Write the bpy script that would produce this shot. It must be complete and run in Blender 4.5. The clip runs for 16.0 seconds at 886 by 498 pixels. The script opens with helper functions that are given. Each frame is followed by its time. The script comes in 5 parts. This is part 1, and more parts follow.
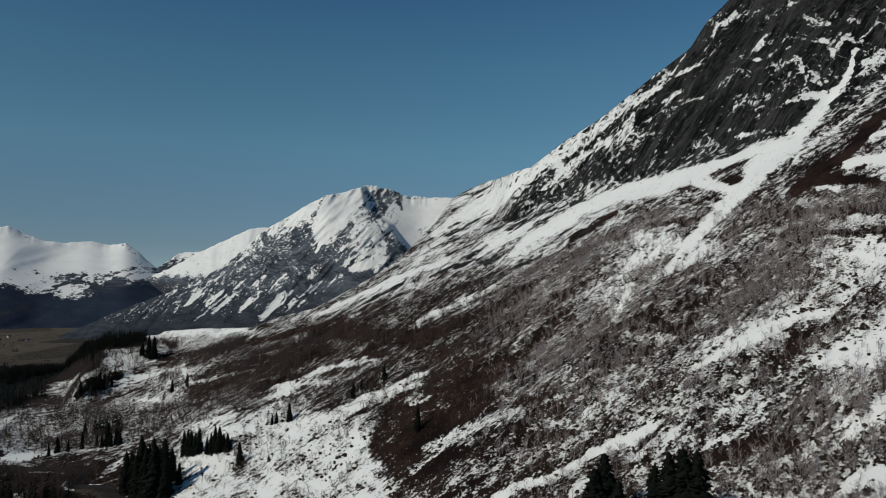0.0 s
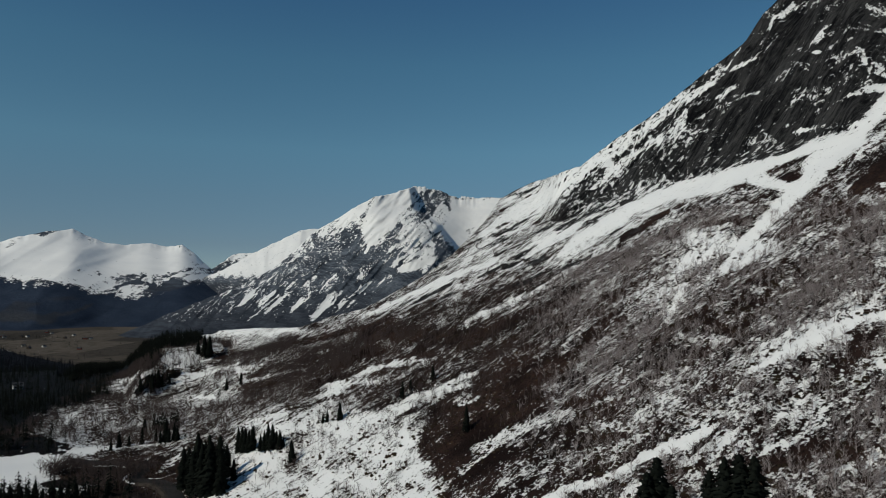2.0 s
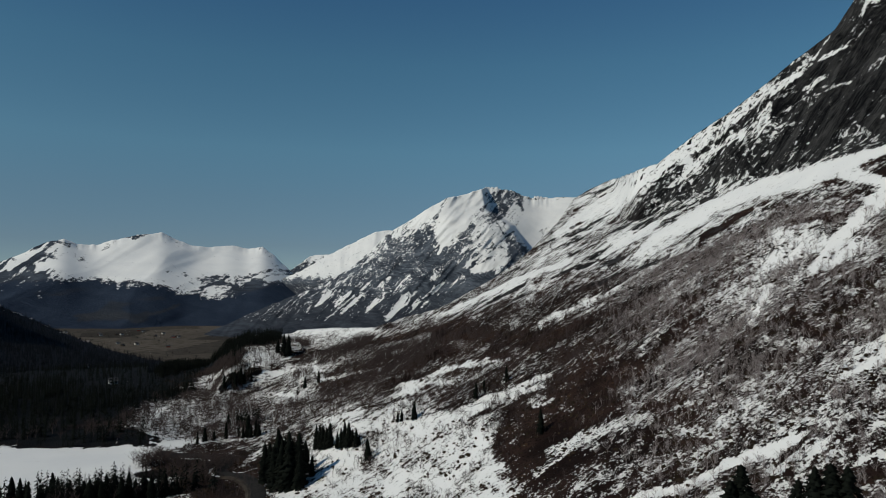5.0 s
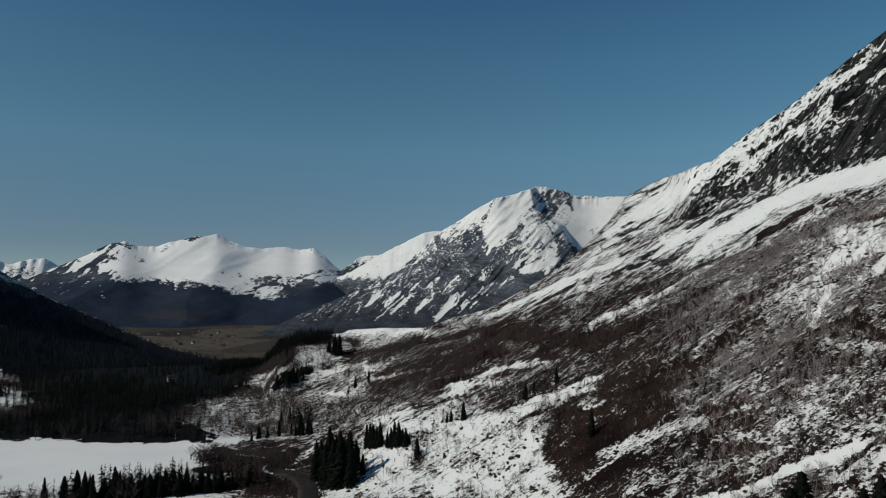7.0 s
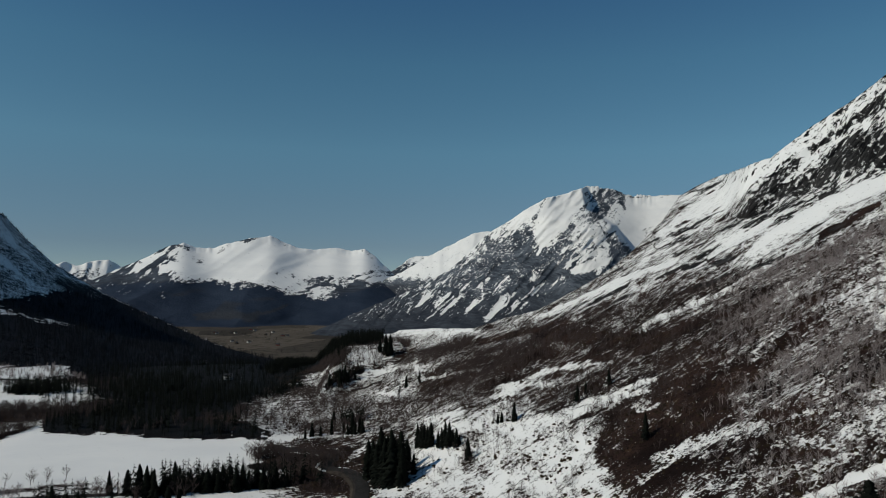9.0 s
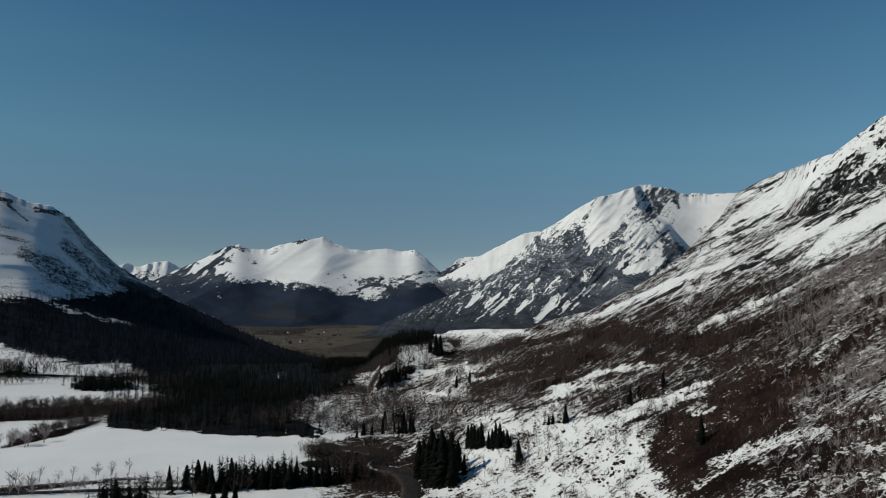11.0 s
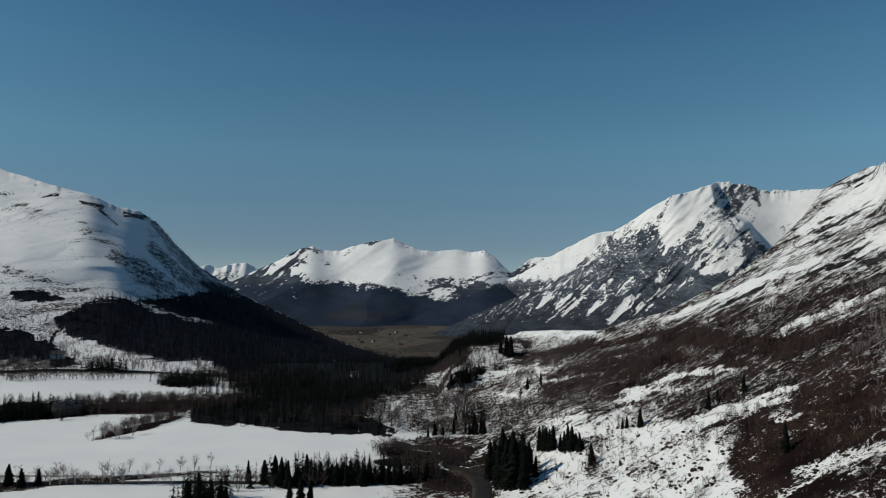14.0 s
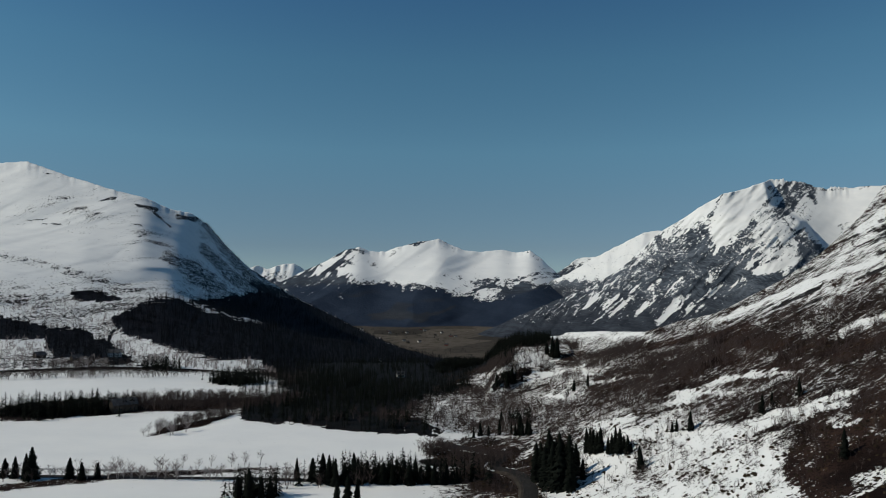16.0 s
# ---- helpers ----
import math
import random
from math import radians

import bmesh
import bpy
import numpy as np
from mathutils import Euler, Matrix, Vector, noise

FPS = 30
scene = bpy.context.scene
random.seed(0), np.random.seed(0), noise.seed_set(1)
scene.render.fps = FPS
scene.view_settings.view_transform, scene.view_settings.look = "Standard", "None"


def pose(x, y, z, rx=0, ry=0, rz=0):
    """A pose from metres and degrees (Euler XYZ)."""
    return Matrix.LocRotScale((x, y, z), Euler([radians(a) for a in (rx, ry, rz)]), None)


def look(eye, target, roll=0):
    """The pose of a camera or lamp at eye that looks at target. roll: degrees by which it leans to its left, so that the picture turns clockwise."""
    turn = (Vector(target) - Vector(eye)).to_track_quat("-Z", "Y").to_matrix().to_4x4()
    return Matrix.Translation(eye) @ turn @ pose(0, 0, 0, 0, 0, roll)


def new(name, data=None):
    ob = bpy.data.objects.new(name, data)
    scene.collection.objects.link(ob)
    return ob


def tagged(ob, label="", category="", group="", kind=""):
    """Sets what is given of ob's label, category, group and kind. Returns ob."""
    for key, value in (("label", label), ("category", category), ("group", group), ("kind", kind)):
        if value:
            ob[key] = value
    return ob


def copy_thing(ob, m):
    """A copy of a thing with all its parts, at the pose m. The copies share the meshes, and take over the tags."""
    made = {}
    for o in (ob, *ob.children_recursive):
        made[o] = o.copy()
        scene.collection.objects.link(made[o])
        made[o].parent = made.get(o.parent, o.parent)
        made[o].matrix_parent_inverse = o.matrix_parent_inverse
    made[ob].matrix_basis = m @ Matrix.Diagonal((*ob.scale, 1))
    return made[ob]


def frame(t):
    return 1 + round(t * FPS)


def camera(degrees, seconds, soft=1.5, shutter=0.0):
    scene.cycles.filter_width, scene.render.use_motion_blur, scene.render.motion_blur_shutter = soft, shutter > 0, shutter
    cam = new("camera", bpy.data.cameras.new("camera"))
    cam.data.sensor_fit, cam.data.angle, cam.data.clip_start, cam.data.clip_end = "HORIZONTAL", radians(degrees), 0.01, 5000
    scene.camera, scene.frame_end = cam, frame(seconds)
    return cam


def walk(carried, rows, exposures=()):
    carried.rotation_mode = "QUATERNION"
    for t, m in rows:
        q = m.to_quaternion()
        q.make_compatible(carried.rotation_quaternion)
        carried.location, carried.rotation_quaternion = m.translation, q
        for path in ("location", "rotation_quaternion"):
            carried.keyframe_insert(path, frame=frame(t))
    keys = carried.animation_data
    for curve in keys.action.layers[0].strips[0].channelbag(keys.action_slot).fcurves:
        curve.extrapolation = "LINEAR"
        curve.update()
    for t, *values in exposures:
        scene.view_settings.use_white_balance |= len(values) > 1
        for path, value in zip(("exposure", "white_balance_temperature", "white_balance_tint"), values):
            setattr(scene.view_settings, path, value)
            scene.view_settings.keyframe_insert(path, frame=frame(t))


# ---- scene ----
# The camera hovers over a valley and turns slowly to its left about an upright axis.
EYE, PITCH, LEAN, LENS = 85.0, 3.04, 0.58, 65.5
cam = camera(LENS, 16.0, 1.0)
TURNS = [(0, 0.00), (0.5, 0.96), (1, 1.97), (1.5, 2.99), (2, 4.01), (2.5, 5.03), (3, 6.05), (3.5, 7.06), (4, 8.06), (6.5, 13.10), (7, 14.12), (7.5, 15.15), (8, 16.19), (8.5, 17.23), (9, 18.28), (11.5, 23.42), (12, 24.41), (12.5, 25.39), (13, 26.35), (13.5, 27.29), (14, 28.23), (14.5, 29.16), (15, 30.09), (15.5, 31.03), (16, 31.98)]
walk(cam, [(t, pose(0, 0, EYE, 90 + PITCH, 0, a) @ pose(0, 0, 0, 0, 0, LEAN)) for t, a in TURNS], ((0, 0.0), (6, 0.02), (9, 0.06), (12, 0.13), (16, 0.18)))

# ---- light ----
SUN_BEARING, SUN_HEIGHT = 132.0, 36.0     # degrees to the left of straight ahead, and above the horizon
world = bpy.data.worlds.new("world")
scene.world = world
world.use_nodes = True
wn = world.node_tree.nodes
sky = wn.new("ShaderNodeTexSky")
sky.sky_type, sky.sun_disc = "NISHITA", False
sky.sun_elevation, sky.sun_rotation = radians(SUN_HEIGHT), radians(-SUN_BEARING)
sky.altitude, sky.air_density, sky.dust_density, sky.ozone_density = 3000, 0.6, 0.3, 1.0
wn["Background"].inputs["Strength"].default_value = 0.1225
# clear dry air: deep blue overhead, grey and dim towards the horizon
way = wn.new("ShaderNodeTexCoord")
split = wn.new("ShaderNodeSeparateXYZ")
world.node_tree.links.new(way.outputs["Generated"], split.inputs[0])
air = wn.new("ShaderNodeValToRGB")
world.node_tree.links.new(split.outputs[2], air.inputs[0])
stops = ((0.0, (0.36, 0.37, 0.335)), (0.055, (0.385, 0.40, 0.35)), (0.12, (0.485, 0.57, 0.47)), (0.19, (0.564, 0.783, 0.632)), (0.307, (0.525, 0.86, 0.745)), (0.42, (0.42, 0.77, 0.80)))
for k, (at, color) in enumerate(stops):
    e = air.color_ramp.elements[k] if k < 2 else air.color_ramp.elements.new(at)
    e.position, e.color = at, (*color, 1)
tint = wn.new("ShaderNodeMix")
tint.data_type, tint.blend_type = "RGBA", "MULTIPLY"
tint.inputs[0].default_value = 1.0
world.node_tree.links.new(sky.outputs[0], tint.inputs[6])
world.node_tree.links.new(air.outputs[0], tint.inputs[7])
world.node_tree.links.new(tint.outputs[2], wn["Background"].inputs["Color"])
sun = new("sun", bpy.data.lights.new("sun", "SUN"))
sun.data.energy, sun.data.angle, sun.data.color = 2.45, radians(0.6), (1.0, 0.942, 0.80)
sb, sh = radians(SUN_BEARING), radians(SUN_HEIGHT)
sun.matrix_world = look((-math.sin(sb) * math.cos(sh) * 900, math.cos(sb) * math.cos(sh) * 900, math.sin(sh) * 900), (0, 0, 0))


# ---- number helpers ----
def hash2(ix, iy, seed):
    h = (ix.astype(np.int64) * 374761393 + iy.astype(np.int64) * 668265263 + seed * 974634777) & 0x7FFFFFFF
    h = ((h ^ (h >> 13)) * 1274126177) & 0x7FFFFFFF
    return ((h ^ (h >> 16)) & 0xFFFF) / 65535.0


def noise2(x, y, seed=0):
    x, y = np.broadcast_arrays(np.asarray(x, float), np.asarray(y, float))
    ix, iy = np.floor(x), np.floor(y)
    fx, fy = x - ix, y - iy
    fx, fy = fx * fx * (3 - 2 * fx), fy * fy * (3 - 2 * fy)
    a, b = hash2(ix, iy, seed), hash2(ix + 1, iy, seed)
    c, d = hash2(ix, iy + 1, seed), hash2(ix + 1, iy + 1, seed)
    return (a + (b - a) * fx) * (1 - fy) + (c + (d - c) * fx) * fy


def fbm(x, y, octaves=4, seed=0, gain=0.5):
    total, amp, norm = 0, 1.0, 0
    for k in range(octaves):
        total = total + amp * noise2(x * 2 ** k + 17.3 * k, y * 2 ** k - 9.1 * k, seed + k)
        norm, amp = norm + amp, amp * gain
    return total / norm


def ridged(x, y, octaves=4, seed=0):
    total, amp, norm = 0, 1.0, 0
    for k in range(octaves):
        total = total + amp * (1 - np.abs(2 * noise2(x * 2 ** k + 5.7 * k, y * 2 ** k + 3.3 * k, seed + k) - 1))
        norm, amp = norm + amp, amp * 0.5
    return total / norm


def step(a, b, x):
    t = np.clip((x - a) / (b - a), 0, 1)
    return t * t * (3 - 2 * t)


def along(line, az, k=1):
    pts = sorted(line)
    return np.interp(az, [p[0] for p in pts], [p[k] for p in pts])


def patches(az, el, rows):
    """Sum of soft tilted oval patches: bearing, height angle, half length, half width (in 1/20 degree), tilt, weight."""
    total = np.zeros(np.broadcast(az, el).shape)
    for a, e, l, w, tilt, weight in rows:
        c, s = math.cos(radians(tilt)), math.sin(radians(tilt))
        dx, dy = -(az - a) * 21.0, (el - e) * 21.0
        u, v = (dx * c + dy * s) / l, (-dx * s + dy * c) / w
        total += weight * step(1.45, 0.6, np.sqrt(u * u + v * v))
    return total


def strokes(az, el, lines):
    """Cover from 0 to 1 along bent bands: each line is rows of bearing, height angle and half width in degrees."""
    total = np.zeros(np.broadcast(az, el).shape)
    for line in lines:
        wide = max(p[2] for p in line) * 1.6
        near = (az > min(p[0] for p in line) - wide) & (az < max(p[0] for p in line) + wide) & (el > min(p[1] for p in line) - wide) & (el < max(p[1] for p in line) + wide)
        if not near.any():
            continue
        a, e, best = az[near], el[near], None
        for (a0, e0, w0), (a1, e1, w1) in zip(line, line[1:]):
            da, de = a1 - a0, e1 - e0
            t = np.clip(((a - a0) * da + (e - e0) * de) / (da * da + de * de + 1e-9), 0, 1)
            d = np.hypot(a - a0 - t * da, e - e0 - t * de) / (w0 + (w1 - w0) * t)
            best = d if best is None else np.minimum(best, d)
        total[near] = np.maximum(total[near], step(1.4, 0.6, best))
    return total


AXIS = 32.0   # bearing of the valley's axis


# ---- materials ----
def material(name):
    m = bpy.data.materials.new(name)
    m.use_nodes = True
    return m, m.node_tree.nodes, m.node_tree.links


def node(m, kind, inputs=(), **props):
    n = m.node_tree.nodes.new(kind)
    for k, v in props.items():
        if k == "operation":
            n.operation = v
        elif k == "data_type":
            n.data_type = v
        elif k == "blend_type":
            n.blend_type = v
        elif k == "attribute_name":
            n.attribute_name = v
        elif k == "feature":
            n.feature = v
    for k, v in dict(inputs).items():
        if isinstance(v, bpy.types.NodeSocket):
            m.node_tree.links.new(v, n.inputs[k])
        else:
            n.inputs[k].default_value = v
    return n


def math_node(m, op, a, b=0.0):
    return node(m, "ShaderNodeMath", {0: a, 1: b}, operation=op).outputs[0]


def mix_color(m, f, a, b):
    return node(m, "ShaderNodeMix", {0: f, 6: a, 7: b}, data_type="RGBA").outputs[2]


def ramp(m, x, lo, hi):
    n = node(m, "ShaderNodeMapRange", {"Value": x, "From Min": lo, "From Max": hi})
    n.interpolation_type = "SMOOTHSTEP"
    return n.outputs[0]


def stretched(m, scale, turn=0.0):
    co = node(m, "ShaderNodeTexCoord").outputs["Object"]
    n = node(m, "ShaderNodeMapping", {"Vector": co, "Rotation": (0, 0, radians(turn)), "Scale": [1 / k for k in scale]})
    n.vector_type = "TEXTURE"
    return n.outputs[0]


def grain(m, scale, size, detail=4.0, rough=0.6, turn=0.0, warp=0.0):
    n = node(m, "ShaderNodeTexNoise", {"Vector": stretched(m, scale, turn), "Scale": size, "Detail": detail, "Roughness": rough, "Distortion": warp})
    return n.outputs[0]


SNOW, HEATH_A, HEATH_B = (0.83, 0.83, 0.82, 1), (0.021, 0.011, 0.0095, 1), (0.061, 0.032, 0.026, 1)


def land_material(name, unit, turn, edge=0.5, calm=0.0, wood_a=(0.006, 0.008, 0.010, 1), wood_b=(0.026, 0.029, 0.032, 1), low_a=HEATH_A, low_b=HEATH_B, rock_a=(0.006, 0.006, 0.007, 1), rock_b=(0.058, 0.056, 0.054, 1), bump=1.0, pull=(0.45, 1.0, 0.6)):
    """Snow over bare ground, rock or wooded ground; unit is the size in metres of the smallest snow flecks."""
    m, n, l = material(name)
    fine = grain(m, (1, 1, 1), 0.9 / unit, 5, 0.65, turn)
    drawn = grain(m, pull, 0.5 / unit, 5, 0.6, turn, 0.6)
    broad = grain(m, (0.5, 1, 1), 0.07 / unit, 4, 0.55, turn)
    snow = node(m, "ShaderNodeAttribute", attribute_name="snow").outputs["Fac"]
    rock = node(m, "ShaderNodeAttribute", attribute_name="rock").outputs["Fac"]
    wood = node(m, "ShaderNodeAttribute", attribute_name="wood").outputs["Fac"]
    fleck = math_node(m, "ADD", math_node(m, "MULTIPLY", math_node(m, "SUBTRACT", drawn, 0.5), edge * 1.6), math_node(m, "MULTIPLY", math_node(m, "SUBTRACT", fine, 0.5), edge))
    fleck = math_node(m, "MULTIPLY", fleck, math_node(m, "SUBTRACT", 1.0, math_node(m, "MULTIPLY", rock, calm)))
    s = math_node(m, "ADD", snow, fleck)
    cover = ramp(m, s, 0.47, 0.56)
    low = mix_color(m, ramp(m, broad, 0.35, 0.65), low_a, low_b)
    low = mix_color(m, ramp(m, fine, 0.38, 0.62), low, low_a)
    cracks = grain(m, (0.13, 1.3, 0.13), 0.40 / unit, 7, 0.72, turn, 1.6)
    slabs = grain(m, (0.6, 1.0, 0.3), 0.06 / unit, 4, 0.6, turn, 0.5)
    stone = mix_color(m, ramp(m, math_node(m, "ADD", math_node(m, "MULTIPLY", cracks, 0.65), math_node(m, "MULTIPLY", slabs, 0.35)), 0.42, 0.60), rock_a, rock_b)
    bare = mix_color(m, rock, low, stone)
    bare = mix_color(m, wood, bare, mix_color(m, ramp(m, math_node(m, "ADD", math_node(m, "MULTIPLY", fine, 0.6), math_node(m, "MULTIPLY", broad, 0.4)), 0.35, 0.65), wood_a, wood_b))
    field = node(m, "ShaderNodeAttribute", attribute_name="field").outputs["Fac"]
    strips = grain(m, (0.25, 1.0, 1), 0.012, 4, 0.65, 20)
    bare = mix_color(m, field, bare, mix_color(m, ramp(m, strips, 0.4, 0.6), (0.034, 0.029, 0.023, 1), (0.074, 0.060, 0.045, 1)))
    white = mix_color(m, ramp(m, broad, 0.3, 0.75), SNOW, (0.77, 0.775, 0.775, 1))
    color = mix_color(m, cover, bare, white)
    height = math_node(m, "ADD", math_node(m, "MULTIPLY", math_node(m, "ADD", drawn, cracks), math_node(m, "SUBTRACT", 1.15, cover)), math_node(m, "MULTIPLY", cover, 0.6))
    b = node(m, "ShaderNodeBump", {"Height": height, "Strength": 0.8 * bump, "Distance": unit * 1.8})
    p = n["Principled BSDF"]
    l.new(color, p.inputs["Base Color"])
    l.new(b.outputs[0], p.inputs["Normal"])
    p.inputs["Roughness"].default_value = 0.85
    p.inputs["Specular IOR Level"].default_value = 0.04
    return m


def hillside_material():
    """Heath, cliff and snow of the near valley side, down to tussocks and cracks."""
    m, n, l = material("hillside_heath_and_snow")
    tuft = grain(m, (0.75, 0.75, 0.8), 1.6, 6, 0.68, AXIS)
    clod = grain(m, (0.48, 1.0, 0.6), 0.50, 6, 0.68, AXIS, 0.4)
    drawn = grain(m, (0.28, 1.0, 0.4), 0.55, 6, 0.66, AXIS, 0.5)
    broad = grain(m, (0.6, 1, 1), 0.05, 4, 0.6, AXIS)
    snow = node(m, "ShaderNodeAttribute", attribute_name="snow").outputs["Fac"]
    rock = node(m, "ShaderNodeAttribute", attribute_name="rock").outputs["Fac"]
    wood = node(m, "ShaderNodeAttribute", attribute_name="wood").outputs["Fac"]
    field = node(m, "ShaderNodeAttribute", attribute_name="field").outputs["Fac"]
    blocks = grain(m, (0.8, 1.0, 0.8), 0.30, 7, 0.72, AXIS, 0.8)
    slope_fleck = math_node(m, "ADD", math_node(m, "MULTIPLY", math_node(m, "SUBTRACT", tuft, 0.5), 1.5), math_node(m, "MULTIPLY", math_node(m, "SUBTRACT", clod, 0.5), 1.5))
    rock_fleck = math_node(m, "ADD", math_node(m, "MULTIPLY", math_node(m, "SUBTRACT", drawn, 0.5), 1.5), math_node(m, "MULTIPLY", math_node(m, "SUBTRACT", blocks, 0.5), 1.9))
    fleck = node(m, "ShaderNodeMix", {0: rock, 2: slope_fleck, 3: rock_fleck}).outputs[0]
    cover = ramp(m, math_node(m, "ADD", snow, fleck), 0.46, 0.56)
    heath = mix_color(m, ramp(m, broad, 0.38, 0.62), (0.014, 0.0085, 0.0075, 1), (0.040, 0.024, 0.020, 1))
    heath = mix_color(m, math_node(m, "MULTIPLY", ramp(m, clod, 0.52, 0.64), ramp(m, broad, 0.45, 0.6)), heath, (0.062, 0.037, 0.021, 1))
    heath = mix_color(m, ramp(m, tuft, 0.50, 0.62), heath, (0.007, 0.005, 0.0045, 1))
    cracks = grain(m, (0.10, 1.5, 0.10), 0.42, 8, 0.74, AXIS, 1.2)
    slabs = grain(m, (0.16, 1.0, 0.2), 0.09, 5, 0.62, AXIS, 0.8)
    tone = math_node(m, "ADD", math_node(m, "MULTIPLY", cracks, 0.5), math_node(m, "ADD", math_node(m, "MULTIPLY", slabs, 0.3), math_node(m, "MULTIPLY", blocks, 0.2)))
    stone = mix_color(m, ramp(m, tone, 0.43, 0.61), (0.004, 0.004, 0.005, 1), (0.068, 0.067, 0.067, 1))
    stone = mix_color(m, math_node(m, "MULTIPLY", ramp(m, blocks, 0.55, 0.68), 0.5), stone, (0.040, 0.041, 0.030, 1))
    bare = mix_color(m, rock, heath, stone)
    bare = mix_color(m, wood, bare, mix_color(m, ramp(m, math_node(m, "ADD", math_node(m, "MULTIPLY", tuft, 0.6), math_node(m, "MULTIPLY", broad, 0.4)), 0.35, 0.65), (0.006, 0.007, 0.008, 1), (0.015, 0.016, 0.018, 1)))
    plots = node(m, "ShaderNodeTexVoronoi", {"Vector": stretched(m, (1.0, 0.55, 1), 20), "Scale": 0.0055, "Randomness": 0.95})
    soil = mix_color(m, node(m, "ShaderNodeSeparateColor", {0: plots.outputs["Color"]}).outputs[0], (0.040, 0.034, 0.029, 1), (0.115, 0.096, 0.078, 1))
    soil = mix_color(m, ramp(m, broad, 0.5, 0.66), soil, (0.030, 0.029, 0.020, 1))
    bare = mix_color(m, field, bare, soil)
    white = mix_color(m, ramp(m, broad, 0.3, 0.75), SNOW, (0.78, 0.785, 0.785, 1))
    white = mix_color(m, math_node(m, "MULTIPLY", ramp(m, clod, 0.60, 0.72), 0.25), white, (0.55, 0.52, 0.48, 1))
    height = math_node(m, "ADD", math_node(m, "MULTIPLY", math_node(m, "ADD", math_node(m, "ADD", tuft, clod), math_node(m, "MULTIPLY", cracks, rock)), math_node(m, "SUBTRACT", 1.12, cover)), math_node(m, "MULTIPLY", cover, 0.6))
    b = node(m, "ShaderNodeBump", {"Height": height, "Strength": 0.8, "Distance": 1.1})
    p = n["Principled BSDF"]
    l.new(mix_color(m, cover, bare, white), p.inputs["Base Color"])
    l.new(b.outputs[0], p.inputs["Normal"])
    p.inputs["Roughness"].default_value = 0.85
    p.inputs["Specular IOR Level"].default_value = 0.04
    return m


ground_mat = hillside_material()
# rock and wood are tinted blue to stand for haze and blue shade
peak_mat = land_material("hazed_mountain_rock_and_snow", 3.0, -20, 0.85, bump=0.35, rock_a=(0.030, 0.038, 0.051, 1), rock_b=(0.118, 0.137, 0.165, 1), wood_a=(0.012, 0.015, 0.022, 1), wood_b=(0.040, 0.043, 0.052, 1))
# distance haze is mixed into the bluish rock, heath and forest colours
range_mat = land_material("hazed_far_mountain_snow", 6.0, 0, 0.6, bump=0.6, rock_a=(0.026, 0.033, 0.045, 1), rock_b=(0.080, 0.095, 0.120, 1), wood_a=(0.017, 0.026, 0.046, 1), wood_b=(0.032, 0.045, 0.070, 1), low_a=(0.030, 0.034, 0.042, 1), low_b=(0.050, 0.055, 0.064, 1))
# the bluish wood colours carry a painted touch of haze
left_mat = land_material("west_mountain_snow", 1.7, 30, 1.15, 0.2, bump=0.5, pull=(1, 1, 0.9), low_a=(0.012, 0.012, 0.014, 1), low_b=(0.036, 0.034, 0.036, 1), rock_a=(0.014, 0.016, 0.020, 1), rock_b=(0.075, 0.080, 0.090, 1), wood_a=(0.006, 0.007, 0.011, 1), wood_b=(0.014, 0.016, 0.022, 1))


# ---- land ----
def sheet_mesh(name, x, y, z, mat, fields, closed=False):
    """A grid of points (rows x columns) as one mesh with point attributes."""
    nr, nc = x.shape
    co = np.stack([x, y, z], -1).reshape(-1, 3).astype(np.float32)
    i = np.arange(nr * nc).reshape(nr, nc)
    quads = np.stack([i[:-1, :-1], i[:-1, 1:], i[1:, 1:], i[1:, :-1]], -1).reshape(-1, 4)
    if closed:
        quads = np.concatenate([quads, np.stack([i[:-1, -1], i[:-1, 0], i[1:, 0], i[1:, -1]], -1).reshape(-1, 4)])
    quads = quads[:, ::-1]
    me = bpy.data.meshes.new(name)
    me.vertices.add(len(co))
    me.vertices.foreach_set("co", co.ravel())
    me.loops.add(quads.size)
    me.loops.foreach_set("vertex_index", quads.ravel().astype(np.int32))
    me.polygons.add(len(quads))
    me.polygons.foreach_set("loop_start", np.arange(0, quads.size, 4, dtype=np.int32))
    me.polygons.foreach_set("use_smooth", np.ones(len(quads), dtype=bool))
    me.update(calc_edges=True)
    for key, val in fields.items():
        at = me.attributes.new(key, "FLOAT", "POINT")
        at.data.foreach_set("value", np.clip(val, -1, 2).reshape(-1).astype(np.float32))
    me.materials.append(mat)
    return new(name, me)


# Skyline of the near hillside, then of the terrace below it, as bearing and height angle
SKYLINE = [(-33.37, 28.68), (-29.09, 25.29), (-26.02, 24.06), (-22.79, 21.50), (-21.12, 20.13), (-19.93, 18.42), (-18.55, 17.51), (-17.25, 16.69), (-14.60, 14.80), (-12.80, 13.48), (-10.06, 11.87), (-7.28, 9.82), (-4.47, 8.96), (-2.12, 8.03), (-0.71, 7.22), (0.68, 5.19), (2.54, 3.29), (3.93, 2.01), (5.78, 0.68), (7.62, -0.37), (10.33, -1.91), (13.01, -2.60), (15.63, -3.49), (19.45, -3.55), (22.70, -3.76), (24.84, -3.89), (26.73, -4.18), (28.00, -4.56), (29.06, -5.09), (30.10, -5.68), (31.11, -6.22), (32.44, -6.81)]
